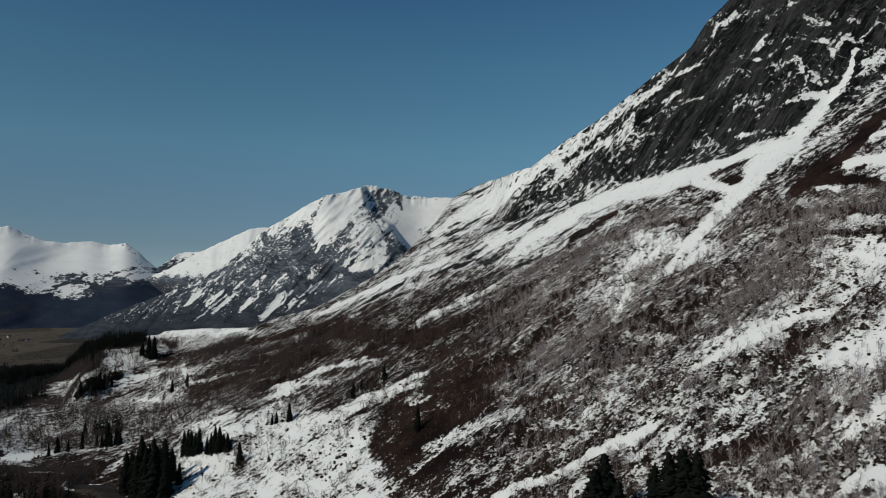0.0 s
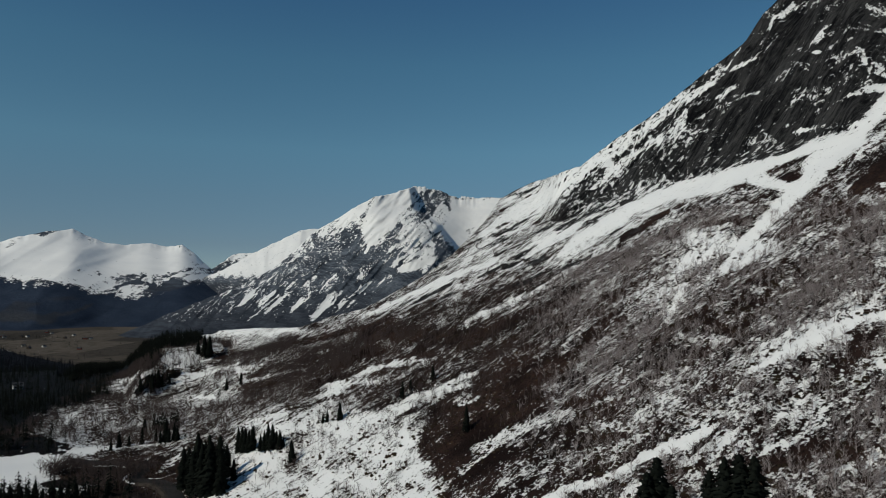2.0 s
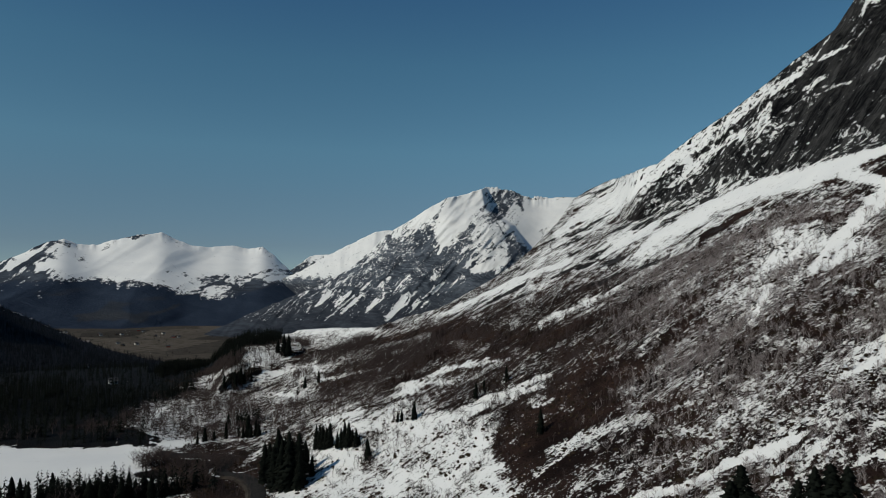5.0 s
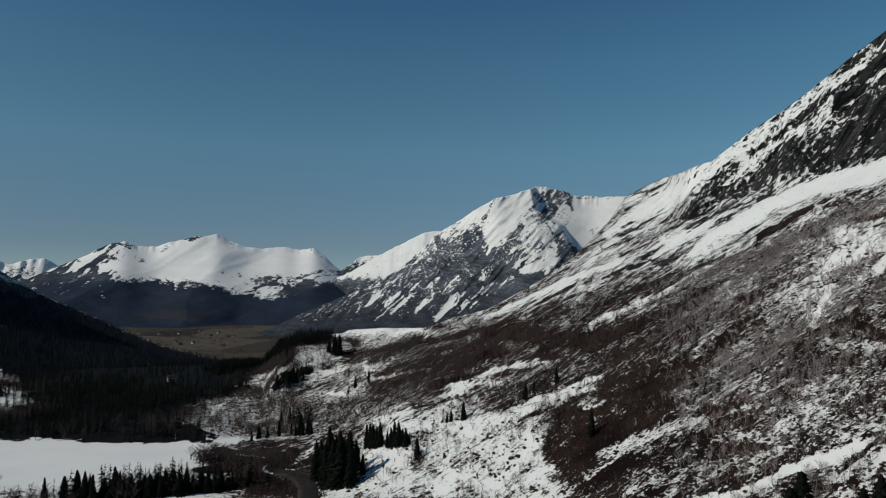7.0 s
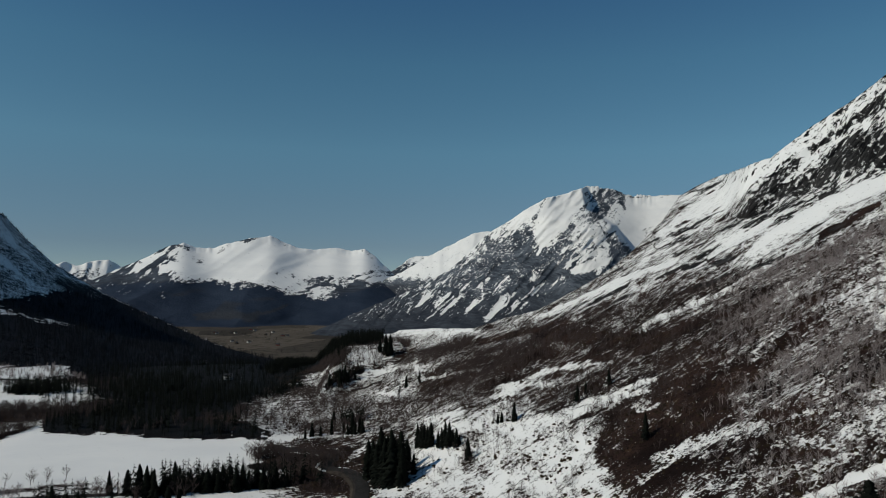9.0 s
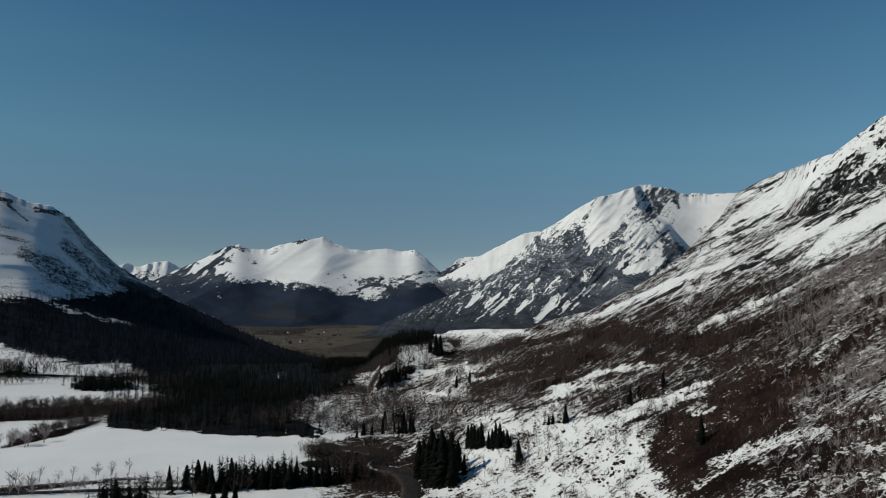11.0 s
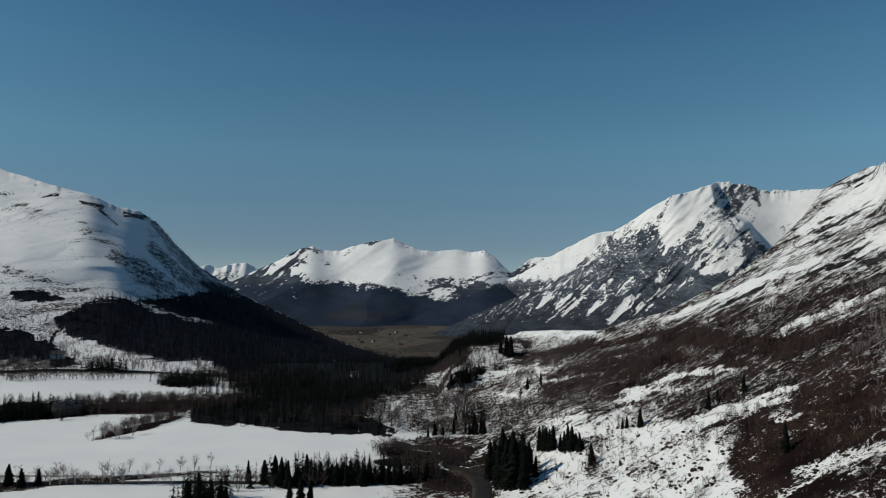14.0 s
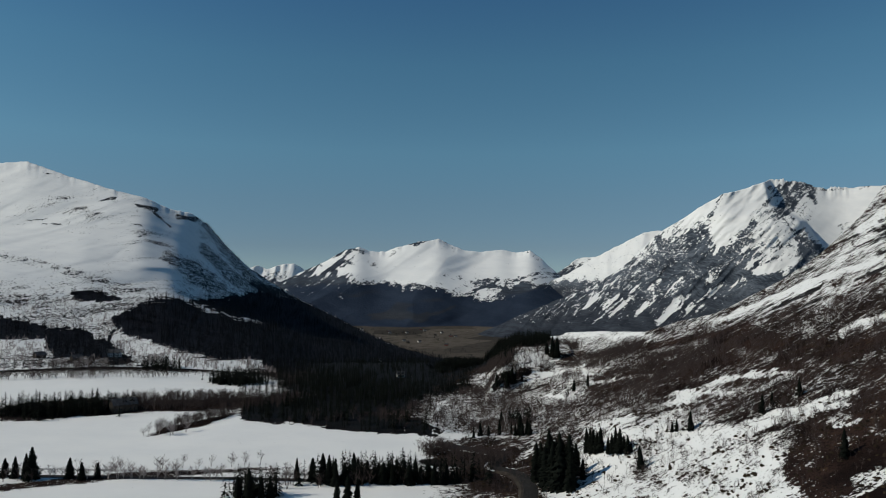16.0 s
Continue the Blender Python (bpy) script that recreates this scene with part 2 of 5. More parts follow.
CLIFF_FOOT = [(-33.03, 14.22), (-30.66, 12.98), (-26.97, 11.14), (-24.26, 10.64), (-21.43, 9.84), (-18.49, 8.98), (-14.13, 7.91), (-10.52, 6.74), (-7.76, 5.70), (-5.67, 4.63)]
AZ_LO, AZ_MID, AZ_HI = -36.0, 34.0, 68.0
COLUMNS = np.concatenate([np.arange(AZ_LO, AZ_MID, 0.1), np.arange(AZ_MID, AZ_HI + 1e-6, 0.16)])   # bearings of the finely gridded part


def land_base(az, r):
    """Height of the valley floor, the hillside and the terrace before any relief."""
    side = r * np.sin(np.radians(AXIS - az))
    floor = -100 * step(620, 1750, r) * step(-60, 10, az)
    floor = floor + 10 * step(44, 60, az) * step(420, 760, r)
    plane = 0.577 * (side - 50) - 0.00010 * np.clip(side - 50, 0, 260) * np.clip(260 - (side - 50), 0, 260)
    plane = np.where(np.abs(AXIS - az) > 110, np.minimum(plane, 10), plane)
    plane = plane - 0.7 * np.clip(r - 690, 0, None) * step(18, 24, az)
    hill = np.logaddexp(plane / 7, floor / 7) * 7
    bench = -120 + 156 * np.minimum(step(17, 22, az) * step(33, 25, az), step(400, 580, r) * step(900, 690, r)) ** 0.5
    return np.maximum(hill, bench)


def land_column_grid():
    az = np.concatenate([COLUMNS, np.arange(AZ_HI + 3, AZ_LO + 360 - 1, 4.0)])
    r = np.concatenate([[0.001], np.geomspace(0.3, 130, 22)[:-1], np.geomspace(130, 400, 215)[:-1], np.geomspace(400, 640, 165)[:-1], np.geomspace(640, 700, 16)[:-1], np.geomspace(700, 4900, 60)])
    A, R = np.meshgrid(az, r)
    A180 = (A + 180) % 360 - 180
    Z = land_base(A180, R)
    # cliff: the rock wall rises more steeply above its foot
    foot = along(CLIFF_FOOT, A180, 1)
    has = step(-3.6, -7, A180)
    E = np.degrees(np.arctan2(Z - EYE, R))
    rise = step(0, 0.8, E - foot) * step(-3.6, -4.6, A180)
    gain = np.cumsum(rise * np.gradient(R, axis=0), axis=0) * 0.62 * has
    Z = Z + gain
    E = np.degrees(np.arctan2(Z - EYE, R))
    # relief, drawn out down the fall line
    s, c = R * np.cos(np.radians(A180 - AXIS)), R * np.sin(np.radians(AXIS - A180))
    slope = step(40, 120, c)
    rockiness = step(0, 1.2, E - foot) * has
    Z = Z + slope * (5.0 * (ridged(s / 46, c / 210, 3, 3) - 0.6) + 1.6 * (ridged(s / 13, c / 42, 3, 8) - 0.5))
    Z = Z + rockiness * (14 * (ridged(s / 40, c / 95, 4, 21) - 0.6) + 5 * (fbm(s / 9, c / 14, 4, 5) - 0.5) + 5 * (ridged(s / 9, c / 60, 3, 6) - 0.5))
    Z = Z + (1 - slope) * step(150, 260, R) * 2.2 * (fbm(s / 60, c / 45, 3, 11) - 0.5) * step(60, 20, np.abs(A180 - 6) * 1.0)
    Z = Z + step(250, 500, R) * step(36, 24, A180) * step(8, 14, A180) * 5 * (fbm(s / 38, c / 30, 4, 31) - 0.5)
    Z = Z + 3.2 * np.exp(-((R - 430) / 38) ** 2) * step(30, 33, A180) * step(56, 47, A180)
    Z = Z + 2.5 * np.exp(-((R - 560) / 45) ** 2) * step(37, 42, A180) * step(74, 66, A180)
    Z = Z + 6.0 * np.exp(-((A180 - 17.3) / 2.6) ** 2 - ((R - 325) / 26) ** 2)
    # the crest: beyond the skyline the ground falls away
    E = np.degrees(np.arctan2(Z - EYE, R))
    top = along(SKYLINE, A180, 1) + 0.10 * (fbm(A180 * 2.2, 0 * A180, 4, 77) - 0.5)
    cut = (A180 < 33.0) & (A180 > -60)
    over = np.cumsum((E >= top) & cut, axis=0) > 0
    first = np.argmax(over, axis=0)
    cols = np.arange(len(az))
    rc = np.where(over.any(0), R[first, cols], 1e9)
    zc = EYE + rc * np.tan(np.radians(top[0]))
    fall = np.maximum(zc - 0.45 * (R - rc), -100)
    Z = np.where(over, np.minimum(Z, fall), Z)
    Z = np.where(over & (R > rc + 30), fall, Z)
    return az, A180, R, Z, rockiness, slope, s, c


SNOW_HIGH = [(-10.52, 5.22, 110, 14, 30, .6), (-15.89, 7.64, 90, 22, 20, .7), (-20.38, 8.81, 70, 20, 14, .8), (-24.84, 9.93, 70, 22, 20, .8), (-24.22, 7.55, 100, 13, 42, .7), (-28.49, 12.83, 70, 12, 52, .7), (-30.89, 15.87, 42, 9, 62, .8), (-20.96, 3.53, 90, 15, 40, .5), (-15.44, 4.94, 70, 22, 20, .3), (-4.01, 7.80, 80, 22, 25, .45), (-9.13, 10.98, 70, 12, 40, .45), (-12.80, 13.34, 60, 10, 38, .45), (-15.93, 14.94, 60, 12, 48, .45), (-19.49, 17.43, 45, 7, 50, .4), (-1.68, 4.98, 90, 22, 35, .4)]
SNOW_MID = [(-6.83, 5.00, 70, 12, 33, .45), (7.59, -1.90, 80, 6, 20, .6), (2.97, 0.24, 80, 9, 28, .6), (-2.16, 3.11, 80, 10, 32, .5), (-0.34, -2.39, 60, 7, 24, .5), (-4.53, -0.39, 70, 6, 30, .45), (-8.23, 2.21, 60, 6, 32, .45), (-23.29, -3.81, 80, 16, 25, .55), (-31.03, -4.26, 60, 36, 20, .6), (-14.93, -12.37, 90, 16, 18, .6), (-17.93, -10.99, 50, 9, 30, .5), (-7.82, -15.38, 60, 12, 15, .5), (-14.10, -1.41, 22, 20, 60, .35), (-18.80, -6.15, 70, 30, 0, .15), (-30.25, -9.41, 70, 60, 0, .15), (-22.77, 19.93, 20, 8, 30, .5), (-15.87, 2.68, 80, 14, 45, .3), (-30.46, 2.14, 70, 60, 0, .22), (-27.53, -1.15, 70, 14, 10, .5), (-31.54, -13.02, 40, 30, 10, .6), (-3.67, -11.35, 60, 22, 20, .4), (-13.20, -8.16, 90, 40, 0, .1)]
SNOW_LOW = [(10.13, -12.19, 130, 36, 0, .6), (7.35, -15.46, 90, 50, 0, .58), (4.25, -8.88, 50, 11, 25, .55), (1.83, -9.19, 18, 7, 30, .5), (6.59, -6.62, 50, 9, 20, .5), (11.99, -8.44, 60, 8, 18, .5), (17.49, -14.17, 60, 40, 0, .5), (19.44, -3.98, 95, 9, 0, .42), (24.59, -5.82, 42, 10, 0, .6), (21.40, -6.99, 60, 8, 10, .5), (28.62, -7.43, 40, 5, 15, .5), (25.29, -7.94, 60, 10, 10, .2), (16.29, -11.33, 100, 9, 0, .25), (13.72, -10.36, 60, 10, 10, .3), (13.60, -15.22, 60, 40, 0, .5)]
BARE_HIGH = [(-0.84, -6.68, 150, 34, 28, -.28), (4.31, -4.51, 200, 22, 22, -.3), (1.87, -13.38, 60, 60, -45, -.6), (-3.66, -9.80, 60, 36, 0, -.3), (-28.76, 7.31, 90, 24, 10, -.4), (-31.82, 10.02, 50, 36, 0, -.3), (-12.33, 3.83, 50, 18, 35, -.3), (-18.04, 5.44, 45, 7, 15, -.45), (-10.07, -5.13, 150, 60, 0, -.1), (15.99, -6.15, 120, 7, 10, -.3), (9.37, -4.43, 120, 8, 10, -.3), (-5.53, -13.26, 60, 20, 0, -.25), (-8.26, -11.78, 44, 12, 10, -.4), (0.06, -9.63, 60, 22, 20, -.3), (-22.63, 7.62, 30, 10, 20, -.4), (-22.44, 8.62, 36, 10, 12, -.9), (-20.16, 7.28, 30, 7, 15, -.5), (-24.62, 8.17, 26, 7, 35, -.5)]
BARE_VALLEY = [(30.26, -10.74, 70, 9, 4, -.2), (25.24, -9.49, 120, 7, 3, -.25), (20.11, -9.24, 110, 6, 8, -.25), (15.13, -6.25, 130, 8, 10, -.3), (28.55, -9.53, 80, 6, 2, -.2), (22.08, -11.00, 50, 8, 0, -.2), (28.42, -13.21, 60, 9, 0, -.25), (15.85, -11.98, 40, 12, 0, -.2), (12.02, -7.20, 60, 6, 15, -.3), (20.16, -7.76, 90, 6, 8, -.3)]
BARE_LOW = [(60.19, -9.05, 100, 12, -1, -.9), (51.68, -9.35, 155, 10, -1, -.8), (51.44, -10.75, 66, 5, 11, -.85), (57.06, -14.18, 260, 5, -1, -.7), (38.51, -10.30, 110, 24, 0, -.7), (36.13, -15.34, 150, 8, 0, -.5), (27.37, -14.57, 50, 40, 0, -.2), (32.37, -13.46, 26, 8, 0, -.4), (55.39, -6.37, 160, 12, -2, -.2), (62.50, -3.68, 90, 10, -5, -.5), (42.21, -7.13, 120, 25, -8, -.7)]

# Snow that lies whole: gully and apron under the cliff, ledges on it, tongues on the slope below
APRON = [[(-31.30, 16.85, .12), (-30.41, 14.66, .28), (-28.56, 12.62, .45), (-26.97, 10.73, .65), (-25.03, 9.33, .8), (-23.51, 7.37, .55), (-21.80, 5.79, .55), (-19.80, 3.54, .42), (-18.01, 1.24, .25)],
         [(-27.15, 10.59, .55), (-24.85, 10.60, .5), (-22.65, 9.77, .25), (-20.39, 9.03, .5), (-17.20, 8.05, .8), (-13.90, 7.33, .55), (-11.66, 6.45, .42), (-9.37, 5.09, .5), (-7.07, 4.07, .36), (-5.68, 2.57, .2)],
         [(-20.38, 8.28, .5), (-23.03, 7.52, .35), (-24.43, 8.26, .3)]]
LEDGES = [[(-26.40, 13.61, .10), (-27.77, 14.11, .26), (-29.06, 14.04, .25), (-30.41, 14.58, .25)], [(-9.83, 10.74, .3), (-12.57, 12.60, .42), (-15.04, 14.56, .5), (-16.81, 15.27, .3)],
          [(-16.81, 15.27, .3), (-18.46, 16.68, .16), (-19.59, 18.17, .08)], [(-15.57, 13.65, .2), (-14.94, 12.36, .38), (-12.88, 11.42, .22), (-10.52, 9.95, .25), (-8.22, 8.01, .2)],
          [(-17.76, 14.52, .12), (-19.22, 15.35, .16)], [(-19.11, 16.54, .2), (-20.68, 17.24, .08)], [(-18.53, 14.12, .08), (-20.73, 14.72, .12)], [(-22.36, 19.90, .22), (-23.19, 20.47, .2)],
          [(-21.61, 19.19, .16), (-21.95, 19.95, .16)], [(-24.75, 17.77, .2), (-25.47, 18.71, .1)], [(-26.91, 16.54, .08), (-27.44, 16.75, .2), (-28.02, 15.36, .08)]]
LEDGES_UP = [[(-28.02, 19.73, .12), (-28.79, 19.08, .18), (-29.84, 18.60, .12)], [(-28.65, 17.87, .16), (-29.95, 17.13, .24), (-30.61, 17.79, .12)], [(-31.80, 17.45, .16), (-32.44, 18.53, .10)],
             [(-23.56, 11.62, .22), (-24.99, 12.01, .18)], [(-22.70, 13.71, .06), (-24.11, 14.09, .10), (-24.92, 13.10, .06)], [(-20.88, 12.24, .10), (-21.28, 11.53, .10)],
             [(-28.53, 15.22, .2), (-28.97, 14.77, .14)], [(-24.54, 16.99, .10), (-25.13, 17.00, .08)], [(-33.07, 16.11, .5), (-31.94, 15.83, .4), (-31.23, 15.05, .14)],
             [(-33.03, 14.22, .10), (-30.64, 12.11, .12), (-28.90, 10.93, .16), (-27.14, 9.48, .14)], [(-26.37, 21.37, .14), (-27.12, 20.41, .10)]]
TONGUES = [[(-32.93, 9.29, .4), (-30.58, 8.93, .22)], [(-32.96, 10.92, .3), (-32.01, 10.79, .12)], [(-28.40, 7.33, .12), (-30.27, 7.26, .10)], [(-30.51, 5.14, .14), (-31.73, 5.13, .10)],
           [(-32.66, -3.70, .9), (-30.51, -4.61, .6), (-28.73, -5.40, .2)], [(-29.69, -1.43, .14), (-26.96, -2.08, .32), (-24.47, -3.42, .42), (-21.77, -4.98, .36), (-19.84, -6.19, .15)],
           [(-17.30, -10.61, .15), (-15.15, -11.73, .45), (-12.08, -13.10, .25), (-9.18, -14.90, .3), (-6.23, -15.87, .25), (-4.63, -16.84, .3)], [(-32.48, -12.45, .45), (-30.59, -13.24, .4), (-29.73, -14.58, .3)],
           [(-14.01, -2.55, .18), (-15.33, 0.19, .16)], [(-20.95, 3.09, .3), (-19.07, 1.55, .2)], [(-12.74, -14.61, .25), (-10.52, -16.20, .3)]]
MIDSLOPE = [[(10.55, -2.60, .16), (6.69, -0.82, .24), (2.89, 0.90, .26), (-0.76, 2.25, .14)], [(2.09, -2.93, .12), (-0.80, -1.64, .18), (-3.22, -0.63, .10), (-6.61, 1.36, .10), (-10.06, 3.51, .10)],
            [(-2.87, 2.41, .2), (-5.44, 4.06, .32), (-7.07, 4.91, .2)], [(13.77, -8.40, .10), (9.78, -6.92, .18), (6.14, -5.89, .10)], [(4.25, -8.97, .2), (2.17, -8.07, .14)],
            [(9.46, -6.64, .10), (7.15, -6.50, .14), (5.31, -6.10, .08)], [(14.10, -8.52, .10), (9.92, -7.78, .14)], [(2.58, -9.68, .12), (1.01, -8.86, .14)],
            [(4.16, -8.32, .12), (1.23, -7.10, .12)], [(14.54, -10.53, .2), (13.16, -9.50, .14)], [(24.01, -7.13, .14), (21.52, -6.79, .2), (19.22, -6.94, .12)]]
MEADOW = [[(16.82, -13.38, .8), (12.21, -11.62, .8), (8.51, -10.44, .5), (4.16, -8.32, .2)], [(19.57, -13.78, .6), (14.03, -14.67, .9), (7.57, -13.26, .9), (6.20, -11.92, .4)],
          [(23.14, -16.62, .6), (16.78, -15.93, .8), (9.40, -15.87, 1.0), (5.28, -16.14, .5)], [(22.94, -4.06, .16), (19.73, -3.97, .26), (15.09, -3.58, .10)],
          [(26.04, -5.98, .18), (24.03, -5.87, .16)], [(29.91, -7.66, .06), (28.20, -7.18, .08), (26.02, -6.87, .08)], [(32.97, -9.50, .16), (31.81, -9.40, .14)],
          [(32.71, -11.85, .12), (31.08, -12.14, .2), (29.00, -12.02, .2)], [(30.17, -10.81, .16), (27.85, -10.46, .14)], [(25.76, -13.88, .14), (25.08, -13.21, .10)]]
HEATH = [[(-21.33, 8.02, .10), (-22.43, 8.19, .22), (-23.92, 8.37, .10)], [(-16.53, 5.06, .10), (-17.82, 5.09, .2), (-20.07, 5.48, .16)], [(-10.52, 3.83, .16), (-12.33, 4.98, .28), (-14.21, 6.09, .12)],
         [(-32.99, 12.50, .3), (-30.60, 9.89, .4), (-28.42, 8.28, .45), (-26.72, 6.71, .16)], [(-32.88, 7.25, .3), (-30.57, 7.97, .22), (-28.77, 7.84, .3)], [(-32.86, 5.87, .35), (-29.46, 5.76, .28), (-26.32, 5.55, .14)],
         [(-32.82, 4.10, .2), (-29.79, 4.11, .2), (-26.87, 4.61, .10)], [(-7.13, -12.13, .2), (-10.75, -11.54, .2)], [(-15.36, -12.85, .05), (-18.36, -9.95, .08)],
         [(-29.33, -1.93, .06), (-31.46, 0.05, .07)], [(-18.82, -3.32, .4), (-16.28, -2.27, .3)], [(-21.81, 6.66, .05), (-23.02, 7.13, .10)]]
SCRUBBY = [[(-18.32, -15.00, .7), (-21.41, -12.28, .5), (-26.63, -11.36, .7)], [(-25.21, -5.82, .5), (-27.49, -3.63, .5), (-29.68, -2.32, .3)], [(-0.87, -8.95, .7), (-5.49, -6.61, .7), (-10.07, -2.40, .6)],
           [(2.91, -4.88, .6), (-3.14, -2.50, .4), (-7.77, 0.34, .35)], [(3.02, -13.08, .8), (-3.57, -8.43, .8)], [(10.29, -3.97, .45), (6.63, -3.97, .5), (1.05, -3.94, .4)],
           [(19.66, -8.52, .5), (14.59, -6.70, .5), (9.47, -5.27, .4)], [(19.25, -5.35, .12), (14.15, -4.40, .25), (7.63, -2.93, .3)]]
BIRCHY = [[(-26.54, 7.22, .5), (-28.38, 6.09, .45), (-30.48, 3.36, .6)], [(-32.79, 2.51, .8), (-28.69, 2.57, .7)], [(-14.97, -4.10, .5), (-18.40, -3.99, .45)], [(-15.87, 4.03, .6), (-18.88, 3.55, .6), (-15.43, 1.77, .4)],
          [(-1.82, -12.04, .4), (-3.67, -10.69, .3)], [(-30.24, -9.80, .7), (-32.57, -8.02, .7)], [(-10.07, -6.94, .16), (-11.42, -6.00, .12)]]

CREST_SNOW = [[(0.67, 4.25, .35), (-2.14, 6.02, .5), (-5.42, 8.03, .5), (-7.75, 9.40, .4), (-10.06, 10.87, .3)]]
CREST_CRAGS = [[(-0.58, 6.00, .06), (-1.43, 6.57, .08)], [(-5.32, 8.17, .05), (-6.16, 8.72, .06)], [(-5.66, 7.24, .05), (-6.59, 7.42, .06)], [(-0.50, 4.88, .05), (-1.30, 5.21, .06)], [(-2.84, 7.33, .03), (-3.45, 7.52, .04)],
               [(-7.75, 9.08, .05), (-8.58, 9.62, .06)], [(-9.32, 11.25, .04), (-9.87, 11.33, .04)], [(-4.12, 5.09, .05), (-5.43, 5.56, .06)], [(-11.43, 11.92, .04), (-12.34, 12.25, .05)], [(1.13, 3.17, .05), (-0.04, 3.56, .05)]]
BROKEN = [[(2.39, -14.64, .3), (-0.20, -12.77, .45), (-4.02, -10.78, .4)]]
RUSTY = [[(3.77, -10.09, .5), (5.20, -12.94, .7), (2.31, -15.18, .8)]]
VALLEY_MIX = [[(31.91, -10.74, .8), (26.37, -9.86, 1.0), (20.35, -9.10, 1.0)], [(29.18, -8.53, .5), (24.54, -7.59, .5), (19.90, -6.83, .5)], [(27.36, -5.33, .4), (19.91, -4.78, .4), (15.32, -3.77, .2)], [(1.43, -13.23, .25), (-1.97, -11.67, .45), (-6.21, -10.10, .6)]]
VALLEY_SNOW = [[(27.61, -3.95, .08), (24.57, -3.87, .22), (19.91, -3.53, .2), (15.32, -3.04, .10)], [(26.05, -5.87, .14), (25.02, -5.59, .22), (23.86, -5.53, .12)],
               [(29.65, -7.71, .06), (27.80, -7.16, .09), (25.01, -6.46, .09), (22.22, -5.83, .10)], [(24.54, -7.05, .09), (22.21, -6.88, .14), (19.90, -6.83, .10)],
               [(23.59, -8.80, .10), (21.27, -8.98, .16)], [(32.99, -9.49, .12), (31.70, -9.50, .14)], [(33.66, -10.27, .07), (32.38, -10.07, .14)], [(32.72, -11.82, .08), (31.43, -12.19, .18), (29.50, -11.99, .22)],
               [(29.15, -10.85, .16), (27.30, -10.58, .16), (25.20, -10.65, .12)]]
VALLEY_BITS = [[(19.64, -10.90, .12), (18.04, -10.59, .16), (16.58, -10.10, .12)], [(15.77, -10.59, .14), (13.44, -9.53, .16)], [(13.30, -8.73, .07), (11.09, -7.89, .09)], [(17.37, -6.14, .05), (16.00, -5.92, .05)],
               [(14.51, -5.61, .04), (12.72, -5.15, .04)], [(21.28, -8.08, .07), (17.59, -7.27, .09), (15.32, -6.94, .07)], [(24.48, -12.93, .10), (25.63, -14.02, .09)], [(24.47, -13.88, .10), (23.92, -13.61, .08)],
               [(38.55, -15.65, .2), (35.44, -16.04, .25), (32.50, -16.38, .2)], [(34.99, -11.65, .10), (34.64, -11.13, .08)], [(39.98, -10.63, .04), (37.78, -10.83, .05)]]
VALLEY_HEATH = [[(19.89, -8.50, .12), (15.32, -6.58, .3), (10.43, -4.77, .4)], [(25.45, -9.63, .06), (21.73, -9.62, .10), (18.50, -9.09, .14)], [(26.39, -8.52, .08), (23.14, -8.03, .08)]]
VALLEY_DARK = [[(47.50, -10.18, .5), (41.70, -10.77, .55), (37.32, -11.32, .55), (33.72, -11.50, .45), (32.44, -11.96, .28)], [(35.57, -9.58, .5), (34.23, -8.49, .5), (31.04, -7.71, .2)],
               [(33.45, -14.17, .2), (30.94, -14.01, .5), (27.25, -14.33, .5), (29.08, -15.51, .5), (25.84, -16.02, .3)], [(31.65, -12.92, .16), (29.11, -13.38, .2), (26.79, -13.60, .2)],
               [(26.34, -12.95, .2), (23.54, -14.64, .35), (22.61, -15.68, .2)], [(36.80, -15.12, .2), (32.74, -15.46, .3)]]

BIRCH_TOP = [(-32.88, 7.25), (-26.90, 6.70), (-23.01, 6.01), (-18.89, 6.00), (-15.88, 5.75), (-12.33, 3.83), (-7.77, 1.74), (-3.12, 0.30), (1.09, -0.68), (6.67, -1.89), (10.31, -2.83), (15.60, -4.38), (25.38, -5.05)]

az_all, AZ, RR, ZZ, ROCK, SLOPE, S_, C_ = land_column_grid()
EL = np.degrees(np.arctan2(ZZ - EYE, RR))
wa = AZ + 2.2 * (fbm(S_ / 16, C_ / 22, 5, 41, 0.6) - 0.5)
we = EL + 1.5 * (fbm(S_ / 14 + 50, C_ / 20, 5, 43, 0.6) - 0.5)
va = AZ + 1.1 * (fbm(S_ / 7, C_ / 9, 5, 141, 0.65) - 0.5)
ve = EL + 0.8 * (fbm(S_ / 6 + 50, C_ / 8, 5, 143, 0.65) - 0.5)
base = 0.405 + 0.035 * step(-8, -14, AZ) + 0.34 * (fbm(S_ / 18, C_ / 28, 4, 51) - 0.5) + 0.55 * (1 - 0.7 * ROCK) * (fbm(S_ / 3.4, C_ / 5.5, 3, 57, 0.65) - 0.5)
base = base + 0.02 * step(-4, -1, EL - along(BIRCH_TOP, AZ, 1)) * step(14, 6, AZ) * step(-16, -10, AZ) + 0.05 * step(13, 17, AZ) * step(-5.4, -6.2, EL) - 0.03 * step(-6, 2, AZ) * step(-9, -6, EL) * step(22, 14, AZ)
base = base * (1 - ROCK) + ROCK * (0.17 + 1.15 * (fbm(S_ / 9 + C_ / 14, C_ / 9, 5, 58, 0.62) - 0.5) + 0.18 * step(-20, -12, AZ))
